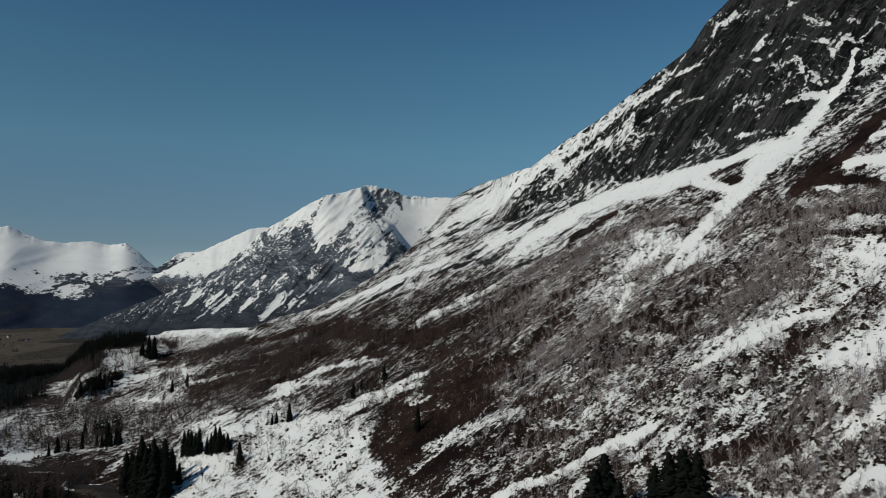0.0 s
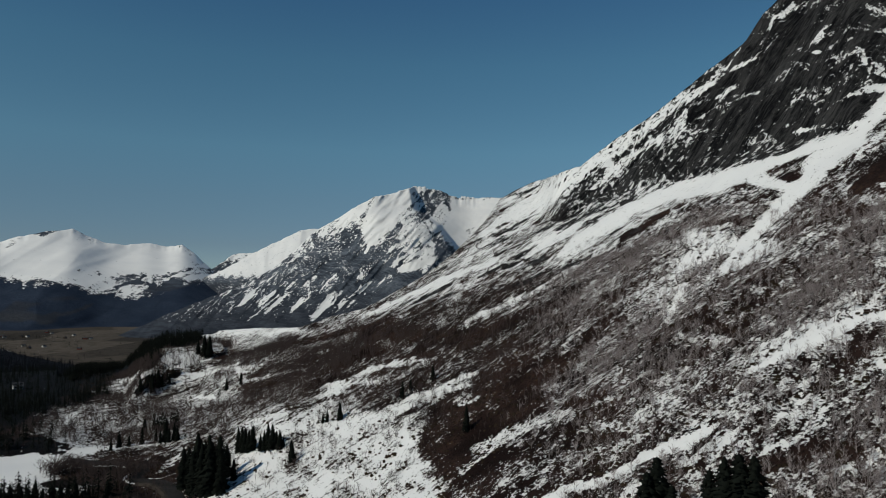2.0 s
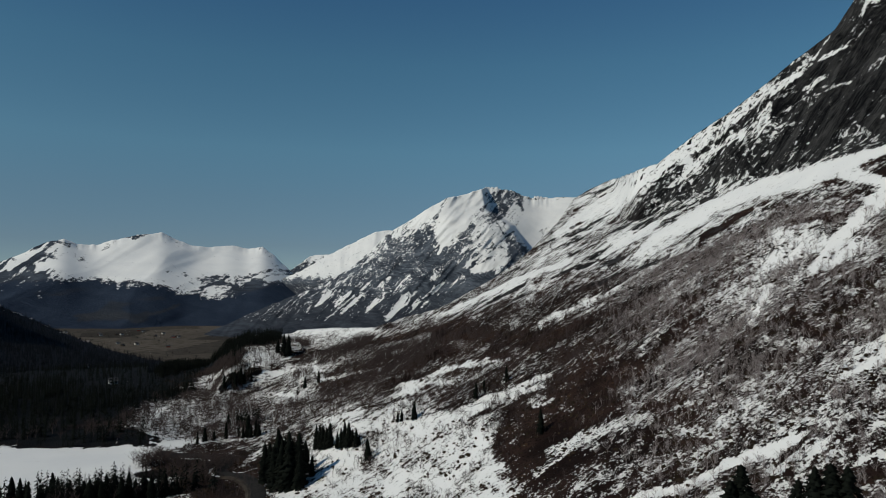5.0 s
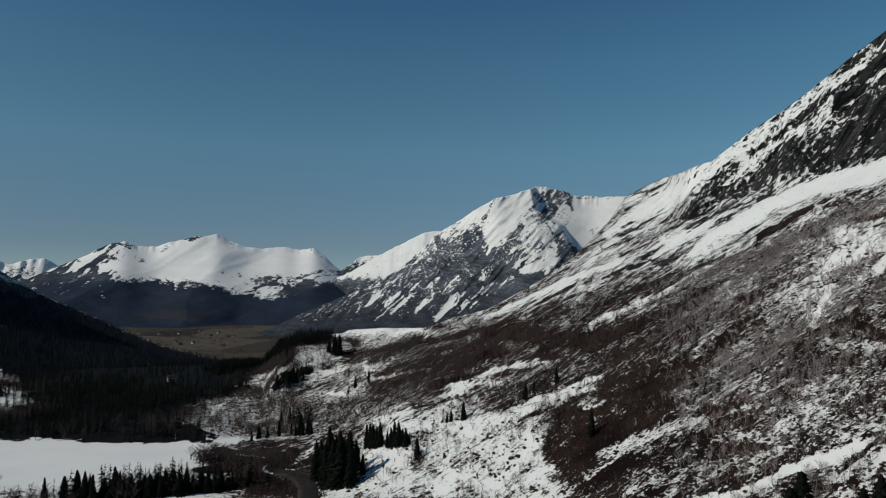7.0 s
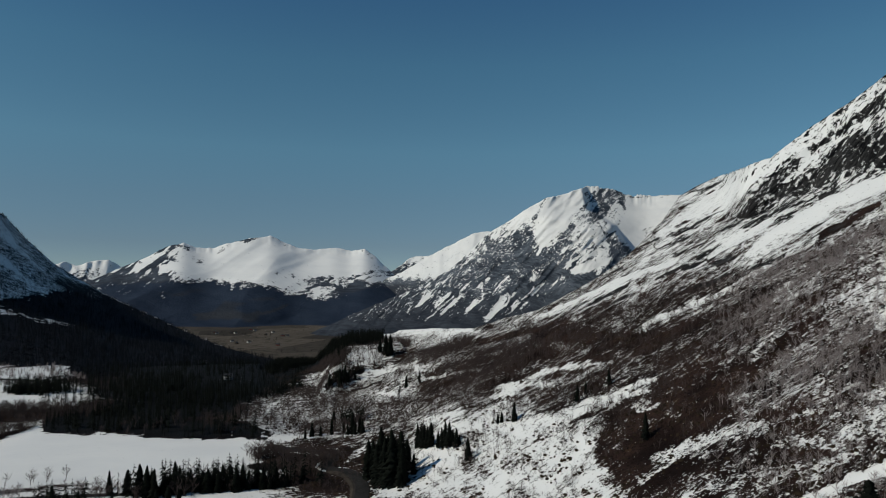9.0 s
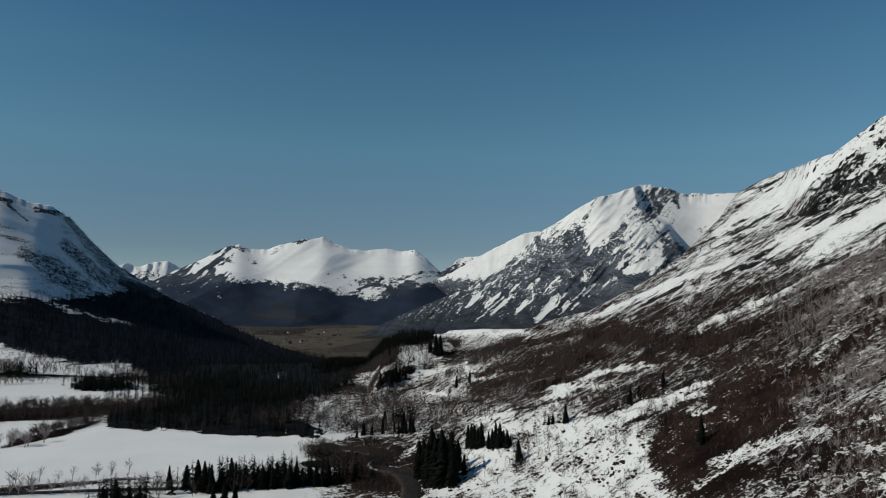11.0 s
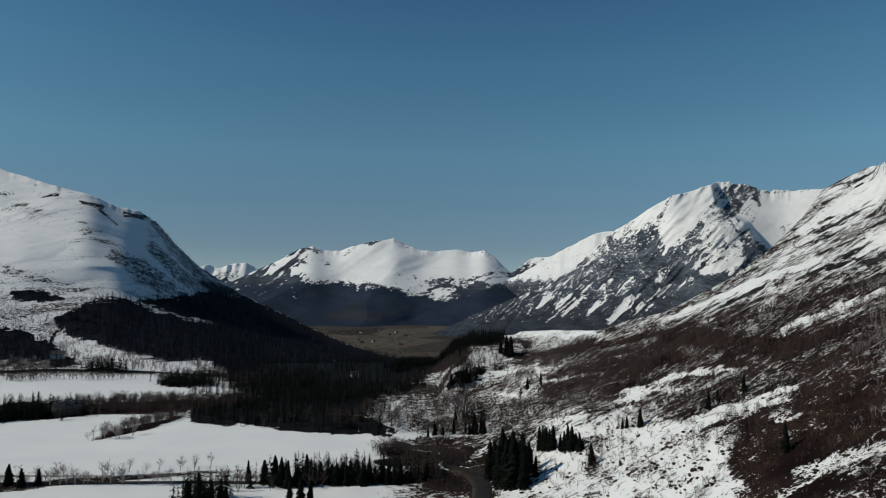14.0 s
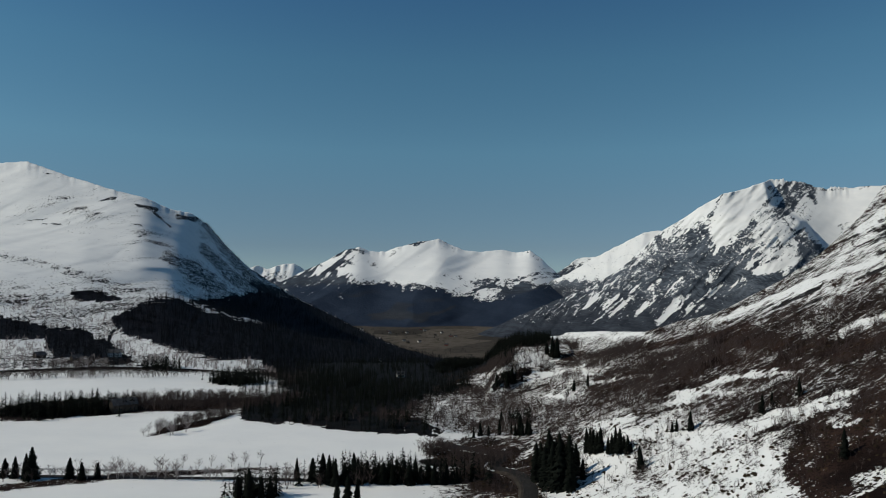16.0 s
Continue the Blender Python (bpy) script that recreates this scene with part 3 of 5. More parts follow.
outcrop = step(0.60, 0.66, fbm(S_ / 10 + C_ / 30, C_ / 13, 4, 59)) * step(-0.5, 0.3, EL - along(BIRCH_TOP, AZ, 1)) * step(-16, -9, AZ) * step(14, 8, AZ) * (1 - ROCK)
base = base - 0.28 * outcrop + 0.06 * step(-0.5, 0.5, EL - along(BIRCH_TOP, AZ, 1)) * step(-16, -9, AZ) * step(14, 8, AZ)
left_land = step(30, 35, AZ)
base = base * (1 - left_land) + 0.98 * left_land
base = base - 0.6 * step(640, 760, RR) * step(26, 29, AZ)
snow = base + 0.18 * patches(wa, we, SNOW_MID) + 0.38 * patches(wa, we, SNOW_HIGH) * step(-16, -9, AZ) + 0.45 * patches(wa, we, SNOW_LOW) + 0.3 * patches(wa, we, BARE_HIGH) * step(-16, -9, AZ) + 0.2 * patches(wa, we, BARE_VALLEY)
snow = snow + 0.17 * strokes(va, ve, BIRCHY) - 0.20 * strokes(va, ve, SCRUBBY)
streaky = 0.70 + 0.9 * (fbm(S_ / 16 + C_ / 30, C_ / 5, 4, 63, 0.55) - 0.5)
for lines, value in ((HEATH, -0.08), (RUSTY, 0.22), (VALLEY_MIX, 0.54), (VALLEY_DARK, 0.05), (VALLEY_HEATH, 0.30), (VALLEY_SNOW, 0.84), (VALLEY_BITS, 0.82), (BROKEN, 0.60), (MEADOW, streaky), (MIDSLOPE, 0.80), (TONGUES, 0.92), (LEDGES, 0.68), (LEDGES_UP, 0.68), (CREST_SNOW, 0.74), (CREST_CRAGS, 0.05), (APRON, 0.86)):
    m_ = strokes(va, ve, lines) if lines not in (APRON, LEDGES, CREST_SNOW, CREST_CRAGS) else strokes(AZ + 0.6 * (va - AZ), EL + 0.6 * (ve - EL), lines)
    m_ = m_ * 0.9
    snow = snow * (1 - m_) + value * m_
snow = snow + patches(AZ + (wa - AZ) * 0.5, EL + (we - EL) * 0.3, BARE_LOW)
snow = np.where(RR > 1500, 0.1, snow)
TERRACE_WOOD = [[(31.98, -6.71, .5), (29.67, -6.26, .45), (27.36, -5.33, .55), (25.87, -4.67, .28), (23.35, -4.51, .25)], [(27.56, -8.16, .2), (26.77, -7.52, .2), (24.78, -7.00, .10)], [(31.49, -8.52, .16), (29.65, -8.16, .12)],
                [(22.60, -5.19, .14), (22.32, -5.55, .08)], [(26.36, -10.97, .12), (24.74, -10.83, .12)]]
WOODED = [(38.54, -8.51, 150, 34, 4, 1), (42.16, -9.80, 90, 20, 0, .8), (35.79, -7.17, 110, 20, 0, 1), (28.35, -5.36, 40, 24, 0, 1), (32.99, -7.52, 60, 10, 0, .8), (60.18, -9.28, 90, 10, -1, .7), (37.58, -10.97, 90, 8, 0, .5), (31.61, -6.23, 40, 16, 10, 1), (29.52, -5.19, 40, 22, 0, 1)]
wood = np.clip((strokes(va, ve, VALLEY_DARK[:2]) + 0.35 * strokes(va, ve, VALLEY_DARK[2:4])) * (1 - strokes(va, ve, VALLEY_SNOW + VALLEY_BITS)) + strokes(AZ + 0.4 * (va - AZ), EL + 0.4 * (ve - EL), TERRACE_WOOD) + step(620, 800, RR) * step(26, 30, AZ) * step(1750, 1600, RR) + patches(AZ + (wa - AZ) * 0.5, EL + (we - EL) * 0.4, WOODED), 0, 1)
snow = snow - 0.8 * wood
ground = sheet_mesh("ground", RR * -np.sin(np.radians(AZ)), RR * np.cos(np.radians(AZ)), ZZ, ground_mat,
                    {"snow": snow, "rock": np.maximum(np.maximum(ROCK, outcrop), step(-0.5, 0.1, EL - along(CLIFF_FOOT, AZ, 1)) * step(-3.6, -7, AZ) * (AZ > -60)), "wood": wood, "field": step(1500, 1600, RR)}, closed=True)
tagged(ground, "steep valley side of brown heath, grey cliffs and patchy snow", "ground", kind="structure")


def ground_z(az, r):
    j = int(np.argmin(np.abs(COLUMNS - az)))
    return float(np.interp(r, RR[:, j], ZZ[:, j]))


def ground_at(az, el):
    """The place where the ground is seen at a bearing and height angle."""
    j = int(np.argmin(np.abs(COLUMNS - az)))
    e = EL[:, j]
    i = int(np.argmax(e >= el)) if (e >= el).any() else len(e) - 1
    i = max(i, 1)
    t = (el - e[i - 1]) / max(e[i] - e[i - 1], 1e-6)
    t = min(max(t, 0), 1)
    r = RR[i - 1, j] + t * (RR[i, j] - RR[i - 1, j])
    return Vector((-math.sin(radians(az)) * r, math.cos(radians(az)) * r, ground_z(az, r)))


def blur(a, width):
    """Smooth along the first axis, ends held."""
    k = max(int(width), 1)
    w = np.hanning(2 * k + 3)[1:-1]
    w = w / w.sum()
    pad = np.concatenate([2 * a[:1] - a[k:0:-1], a, 2 * a[-1:] - a[-2:-k - 2:-1]])
    return np.apply_along_axis(lambda v: np.convolve(v, w, "valid"), 0, pad)


def mountain(name, crest, lines, step_az, rows, mat, paint, relief, label, power=1.0, jag=lambda a: 0 * a):
    """A mountain between a foot, some lines up its face, and its skyline; each line is (bearing, distance, height angle)."""
    lo, hi = min(p[0] for p in crest), max(p[0] for p in crest)
    az = np.arange(lo, hi, step_az)
    lines = lines + [crest]
    rs = [along(p, az, 2) if len(p[0]) > 2 else None for p in lines]
    es = [along(p, az, 1) for p in lines]
    sharp = es[-1] + 0.14 * (fbm(az * 3.0, az * 0, 4, 9) - 0.5) + jag(az) * (fbm(az * 5.0, az * 0, 3, 19, 0.7) - 0.5)
    es = [blur(e, 1.2 / step_az) for e in es]
    rs = [blur(r, 1.2 / step_az) for r in rs]
    zs = [EYE + r * np.tan(np.radians(e)) for r, e in zip(rs, es)]
    n = len(lines) - 1
    v = np.linspace(0, n, rows)
    R, Z = [], []
    for t in v:
        k = min(int(t), n - 1)
        f = t - k
        R.append(rs[k] + (rs[k + 1] - rs[k]) * f)
        Z.append(zs[k] + (zs[k + 1] - zs[k]) * f ** power)
    R, Z = blur(np.array(R), rows / (3.5 * n)), blur(np.array(Z), rows / (3.5 * n))
    A, V = np.meshgrid(az, v / n)
    push = relief(A, np.degrees(np.arctan2(Z - EYE, R)), V, R)
    E0 = (Z - EYE) / R
    E0 = E0 + (np.tan(np.radians(sharp)) - E0[-1]) * step(0.93, 1.0, V)
    R = R + push * step(0, 0.08, V)
    Z = EYE + E0 * R
    E = np.degrees(np.arctan(E0))
    fields = paint(A, E, V, R)
    # far side, which nobody sees, closes the body
    rb, zb = R[-1] + 260, Z[-1] * 1.0 - 200
    R, Z = np.vstack([R, R[-1] + 40, rb]), np.vstack([Z, Z[-1] - 12, zb])
    fields = {k: np.vstack([f, f[-1], f[-1]]) for k, f in fields.items()}
    A = np.vstack([A, A[-1], A[-1]])
    ob = sheet_mesh(name, -np.sin(np.radians(A)) * R, np.cos(np.radians(A)) * R, Z, mat, fields)
    return tagged(ob, label, "mountain", kind="structure"), (A, R, Z, fields)


# central peak with its long left shoulder
def peak_relief(A, E, V, R):
    x = R * np.radians(A)
    ridge_az = np.interp(E, [1.5, 3.2, 5.0, 6.3, 8.0, 9], [3.3, 3.6, 4.6, 6.6, 6.9, 7.2])
    bowl = step(0.0, 0.5, ridge_az - A) * step(1.5, 3.0, E)
    nose = step(5.2, 0.3, np.abs(A - (ridge_az + 2.2))) * step(6.6, 5.4, E)
    g = -70 * (ridged(A * 0.14 + E * 0.16, E * 0.10, 3, 3) - 0.55) - 30 * (ridged((A + 0.8 * E) * 0.9, E * 0.25, 3, 14) - 0.5) - 8 * (fbm((A + 0.9 * E) * 4.0, (E - 0.3 * A) * 2.4, 4, 15) - 0.5)
    return g * (1 - 0.7 * bowl) + 110 * bowl - 60 * nose


def peak_paint(A, E, V, R):
    x = R * np.radians(A)
    wa = A + 0.7 * (fbm(x / 70, E * 1.5, 4, 61, 0.6) - 0.5)
    we = E + 0.9 * (fbm(x / 50 + 9, E * 1.3, 4, 62, 0.6) - 0.5)
    up = np.clip(we - along(PEAK_LINE, A, 1), -2.4, 1.6)
    s = 0.435 + 0.15 * up + 0.4 * (fbm((A + 1.0 * E) * 1.6, E * 0.7, 4, 63) - 0.5) + 1.8 * (fbm((A + 0.9 * E) * 7.0, (E - 0.8 * A) * 2.4, 5, 66, 0.7) - 0.5)
    s = s + patches(wa, we, PEAK_SNOW) + patches(wa, we, PEAK_BARE) + patches(A + 0.3 * (wa - A), E + 0.3 * (we - E), PEAK_GULLIES)
    ta, te = A + 0.35 * (fbm(A * 3.0, E * 3.0, 4, 67, 0.6) - 0.5), E + 0.35 * (fbm(A * 3.0 + 7, E * 3.0, 4, 68, 0.6) - 0.5)
    speck = 0.9 * (fbm((A + 0.9 * E) * 8.0, (E - 0.8 * A) * 2.6, 4, 69, 0.7) - 0.5)
    for lines, value, rough in ((PEAK_FLANK, 0.35, 0.9), (PEAK_FACE, 0.95, 0.2), (PEAK_CLEFTS, 0.42, 1.3), (PEAK_CHUTES, 0.85, 0.5)):
        k = strokes(ta, te, lines) * 0.9
        s = s * (1 - k) + (value + rough * speck) * k
    wood = step(0.2, -2.2, we) * 0.6
    s = np.where(E < -3.0, s - 0.5, s)
    return {"snow": np.clip(s, 0.0, 1.0), "rock": np.ones_like(A), "wood": wood}


PEAK_FACE = [[(7.44, 7.61, .45), (8.51, 5.70, .5), (9.63, 4.05, .28), (10.46, 2.64, .10)], [(13.54, 5.06, .12), (10.03, 7.14, .10)], [(-0.35, 6.11, .8), (2.81, 5.36, .6), (2.49, 3.83, .5)],
             [(4.97, 5.56, .16), (3.49, 4.30, .2)], [(7.41, 1.26, .28), (5.10, 2.02, .3)], [(22.12, 1.19, .10), (19.37, 1.98, .2), (16.12, 3.76, .25)]]
PEAK_CLEFTS = [[(6.51, 7.56, .2), (5.34, 7.04, .3), (3.73, 7.31, .25), (3.50, 6.29, .14)], [(3.04, 7.25, .08), (0.68, 7.17, .04)], [(5.80, 5.56, .05), (4.60, 3.60, .14), (3.40, 2.58, .2), (4.68, 1.65, .08)],
               [(9.93, 7.05, .10), (10.67, 5.69, .12)]]
PEAK_FLANK = [[(14.95, 4.10, .14), (13.52, 2.52, .7), (17.02, 0.70, .5)], [(12.81, 2.62, .5), (11.86, 1.22, .7), (15.13, -0.69, .7)], [(7.67, 5.00, .3), (9.06, 2.65, .4), (10.92, 1.23, .4)]]
PEAK_CHUTES = [[(20.60, -1.80, .04), (19.09, -0.73, .07)], [(19.75, -3.05, .03), (18.61, -1.93, .07), (17.37, -0.90, .06)], [(18.47, -2.12, .05), (16.99, -1.27, .05)], [(16.42, -2.29, .03), (14.93, -1.06, .06), (15.04, 0.06, .05)],
               [(14.87, -2.65, .06), (13.01, -1.60, .11), (12.31, -0.57, .07)], [(14.19, -0.59, .04), (12.80, 0.83, .08)], [(12.30, -1.83, .03), (10.68, -0.08, .06)], [(10.68, 0.29, .05), (10.83, 1.32, .05)]]
PEAK_LINE = [(28.63, -0.76), (22.18, -0.15), (17.50, 0.84), (15.17, 2.08), (12.84, 3.60), (10.05, 4.07), (5.95, 2.68), (3.73, 1.41), (-0.58, 1.33)]
PEAK_SNOW = [(8.67, 6.01, 62, 20, 52, .55), (8.22, 7.48, 42, 12, 26, .5), (6.62, 7.51, 14, 16, 50, .3), (6.40, 4.75, 55, 22, 52, .12), (6.13, 1.95, 26, 16, 20, .3), (1.52, 6.36, 48, 26, 0, .7), (3.06, 4.40, 13, 22, 10, .6), (11.45, 5.93, 36, 9, 36, .3), (9.36, 3.60, 12, 26, 60, .2)]
PEAK_BARE = [(4.51, 7.15, 46, 13, -8, -.42), (5.59, 5.98, 12, 20, -50, -.5), (1.73, 7.22, 9, 3, 0, -.6), (0.57, 7.32, 10, 3, 0, -.6), (10.01, 7.04, 7, 6, 0, -.5), (12.60, 2.90, 50, 16, 45, -.16), (4.08, 2.86, 8, 26, 20, -.6), (3.28, 2.68, 8, 14, 20, -.4), (5.51, 0.39, 60, 10, 0, -.2), (12.82, 1.26, 60, 14, 45, -.1)]
PEAK_GULLIES = [(19.83, -1.15, 18, 3.5, 50, .7), (18.33, -1.23, 24, 4, 45, .7), (17.53, -1.60, 26, 3, 42, .7), (15.52, -1.25, 30, 4.5, 48, .75), (13.74, -1.79, 30, 6, 50, .75), (15.01, 0.02, 17, 5, 45, .6), (13.24, 0.04, 18, 6, 50, .6), (10.74, 0.81, 12, 5, 50, .6), (10.50, -0.17, 15, 3.5, 45, .6), (12.25, -1.49, 14, 3.5, 60, .6), (11.47, -1.52, 10, 3, 50, .6), (16.55, -0.28, 12, 3, 50, .5), (8.90, 0.36, 14, 3, 40, .5), (7.99, 1.75, 14, 5, 45, .4)]
PEAK_CREST = [(30.2, -4.35, 2640), (28.57, -3.74, 2700), (26.77, -2.96, 2780), (24.94, -2.08, 2850), (22.63, -1.13, 2950), (20.31, -0.17, 3000), (17.84, 1.26, 3100), (16.06, 2.83, 3150), (14.53, 4.38, 3200)] + [(13.18, 5.16, 3200), (11.40, 6.36, 3200), (9.82, 7.24, 3200), (8.22, 7.62, 3250), (6.37, 8.22, 3300), (4.49, 7.94, 3350), (3.07, 7.41, 3400), (1.89, 7.29, 3450), (-0.71, 7.32, 3450), (-3.54, 7.56, 3500), (-8.22, 6.39, 3500)]
PEAK_FOOT = [(-10, -4.4, 2550), (30, -4.4, 2450)]
PEAK_MID = [(a, min(-2.2 + 0.12 * (10 - abs(a - 8)), -4.4 + 0.4 * (float(along(PEAK_CREST, a)) + 4.4)), min(2780, 1225 + 0.5 * float(along(PEAK_CREST, a, 2)))) for a in range(-10, 31, 2)]
peak, _ = mountain("central_peak", PEAK_CREST, [PEAK_FOOT, PEAK_MID], 0.1, 190, peak_mat, peak_paint, peak_relief,
                   "snow-capped rocky mountain peak above the dark valley woods", jag=lambda a: 0.3 * step(7.4, 6.4, a) * step(0.5, 2.0, a))


# smooth white shoulder behind the peak
def shoulder_relief(A, E, V, R):
    return -40 * (fbm(A * 0.8, V * 2, 3, 95) - 0.5) - 3 * (fbm(A * 5, V * 9, 3, 96) - 0.5)


def shoulder_paint(A, E, V, R):
    s = 0.80 + 0.35 * (fbm((A + E) * 3, E * 3, 4, 97) - 0.5) - 0.5 * step(0.9, 0.2, E + 0.9 * (fbm(A * 3, E * 3, 4, 98) - 0.5))
    return {"snow": np.clip(s, 0, 1), "rock": np.ones_like(A), "wood": step(0.4, -0.4, E) * 0.7}


mountain("snowy_shoulder", [(28.59, -2.60, 3500), (26.79, -1.49, 3650), (24.92, -0.36, 3800), (22.15, 0.84, 3850), (18.60, 2.90, 3850), (15.79, 4.33, 3850), (15.18, 4.47, 3850), (14.24, 4.53, 3850), (12.84, 4.44, 3850), (10.51, 3.14, 3850)],
         [[(0, -3.5, 3450), (40, -3.5, 3450)]], 0.1, 70, peak_mat, shoulder_paint, shoulder_relief, "smooth white mountain shoulder under deep snow")


# far white range closing the valley
def range_relief(A, E, V, R):
    x = R * np.radians(A)
    bend = 300 * (fbm(x / 500, V * 2, 3, 30) - 0.5)
    return -240 * (ridged((x + bend) / 900 - 0.5 * V, V * 0.9, 2, 33) - 0.55) - 90 * (fbm((x + bend) / 240, V * 3.0, 4, 34, 0.42) - 0.5)


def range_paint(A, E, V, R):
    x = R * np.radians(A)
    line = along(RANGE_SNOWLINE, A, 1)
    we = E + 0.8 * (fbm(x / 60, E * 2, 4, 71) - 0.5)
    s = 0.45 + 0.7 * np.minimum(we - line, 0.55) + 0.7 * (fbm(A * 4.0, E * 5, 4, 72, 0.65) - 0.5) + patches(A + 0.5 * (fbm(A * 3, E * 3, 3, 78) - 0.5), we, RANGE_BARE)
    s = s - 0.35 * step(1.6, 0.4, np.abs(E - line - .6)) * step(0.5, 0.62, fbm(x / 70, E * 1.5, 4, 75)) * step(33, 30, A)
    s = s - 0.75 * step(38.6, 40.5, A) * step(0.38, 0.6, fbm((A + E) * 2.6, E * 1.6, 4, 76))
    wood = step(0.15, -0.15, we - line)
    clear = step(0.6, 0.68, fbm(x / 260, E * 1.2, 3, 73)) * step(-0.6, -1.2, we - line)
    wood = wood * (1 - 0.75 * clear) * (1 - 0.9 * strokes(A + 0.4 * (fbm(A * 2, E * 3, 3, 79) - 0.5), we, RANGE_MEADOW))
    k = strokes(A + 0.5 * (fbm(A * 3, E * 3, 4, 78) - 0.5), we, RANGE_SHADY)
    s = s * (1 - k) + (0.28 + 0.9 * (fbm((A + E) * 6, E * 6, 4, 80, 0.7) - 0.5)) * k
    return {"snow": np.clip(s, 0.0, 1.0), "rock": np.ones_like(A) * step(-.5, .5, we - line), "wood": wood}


RANGE_MEADOW = [[(37.94, -2.58, .14), (35.85, -2.48, .3), (33.75, -2.65, .3), (30.95, -1.83, .12)]]
# speckled rock, plus the left summit's shadow side painted as thin snow
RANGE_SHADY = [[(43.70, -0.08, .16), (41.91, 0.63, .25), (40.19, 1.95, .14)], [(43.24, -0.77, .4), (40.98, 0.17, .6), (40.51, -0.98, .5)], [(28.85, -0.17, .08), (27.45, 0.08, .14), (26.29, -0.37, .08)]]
# the last row puts a shaded strip beside the summit into the snow cover
RANGE_BARE = [(34.29, 3.53, 26, 4, 8, -.4), (38.73, 2.82, 14, 4, -20, -.35), (36.00, 2.76, 12, 5, 30, -.25), (27.28, -0.06, 60, 10, -4, -.3), (31.42, 3.24, 14, 4, -30, -.2), (24.55, 2.72, 14, 4, -30, -.2), (37.87, 1.74, 8, 14, 20, -.2)]
RANGE_SNOWLINE = [(47.49, -0.87), (45.68, -0.53), (43.82, -0.09), (41.49, 0.10), (39.88, 0.08), (36.99, 0.20), (35.71, -0.05), (32.23, -0.11), (30.43, -0.78), (28.62, -1.08), (25.89, -0.51), (22.19, 0.23), (17.47, -2.53)]
RANGE_CREST = [(48.87, -1.67, 3900), (47.13, -0.86, 3950), (45.69, -0.15, 4000), (43.85, 0.84, 4050), (41.54, 1.96, 4100), (39.96, 2.87, 4150), (38.95, 3.12, 4150), (38.11, 2.80, 4200), (36.85, 2.74, 4250), (35.79, 3.13, 4250), (34.07, 3.63, 4250), (32.32, 3.86, 4250), (31.42, 3.42, 4250), (30.06, 2.90, 4250), (28.70, 2.84, 4250), (27.10, 3.05, 4250), (25.95, 2.75, 4250), (24.79, 3.00, 4200), (23.85, 2.31, 4200), (22.19, 0.70, 4150), (20.30, -0.69, 4100), (17.47, -2.53, 4000)]
RANGE_FOOT = [(10, -4.0, 2800), (60, -4.0, 2800)]
RANGE_MID = [(10, -3.2, 3200), (60, -3.2, 3200)]
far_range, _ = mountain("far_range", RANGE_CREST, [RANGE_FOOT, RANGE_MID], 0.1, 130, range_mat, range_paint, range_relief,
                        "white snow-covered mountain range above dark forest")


def small_paint(A, E, V, R):
    s = 0.70 - 0.36 * step(30, 26, A) + 0.28 * (E - 1.0) + 0.7 * (fbm(A * 5 + E * 3, E * 4, 4, 82, 0.6) - 0.5)
    return {"snow": np.clip(s, 0, 1), "rock": np.ones_like(A), "wood": np.zeros_like(A)}


def small_relief(A, E, V, R):
    return -90 * (ridged(A * 0.7 + 0.5 * V, V * 0.8, 3, 91) - 0.5)


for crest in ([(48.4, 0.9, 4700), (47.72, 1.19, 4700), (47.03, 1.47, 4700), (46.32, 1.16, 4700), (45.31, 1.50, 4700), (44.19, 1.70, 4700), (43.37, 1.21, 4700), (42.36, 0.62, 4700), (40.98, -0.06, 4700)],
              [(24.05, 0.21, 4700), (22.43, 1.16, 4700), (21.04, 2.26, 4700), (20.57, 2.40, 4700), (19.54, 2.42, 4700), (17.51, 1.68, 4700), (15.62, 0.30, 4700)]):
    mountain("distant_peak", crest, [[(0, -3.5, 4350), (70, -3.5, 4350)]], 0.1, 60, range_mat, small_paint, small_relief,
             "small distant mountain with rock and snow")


# rounded snowy mountain on the valley's other side
def left_relief(A, E, V, R):
    x = R * np.radians(A)
    bend = 160 * (fbm(x / 200, V * 3, 3, 130) - 0.5)
    return -45 * (ridged((x + bend) / 420 + 0.8 * V, V * 1.5, 2, 133) - 0.55) * step(0.1, 0.95, V) - 22 * (fbm((x + bend) / 70, V * 5, 5, 134) - 0.5) * step(0.05, 0.3, V)


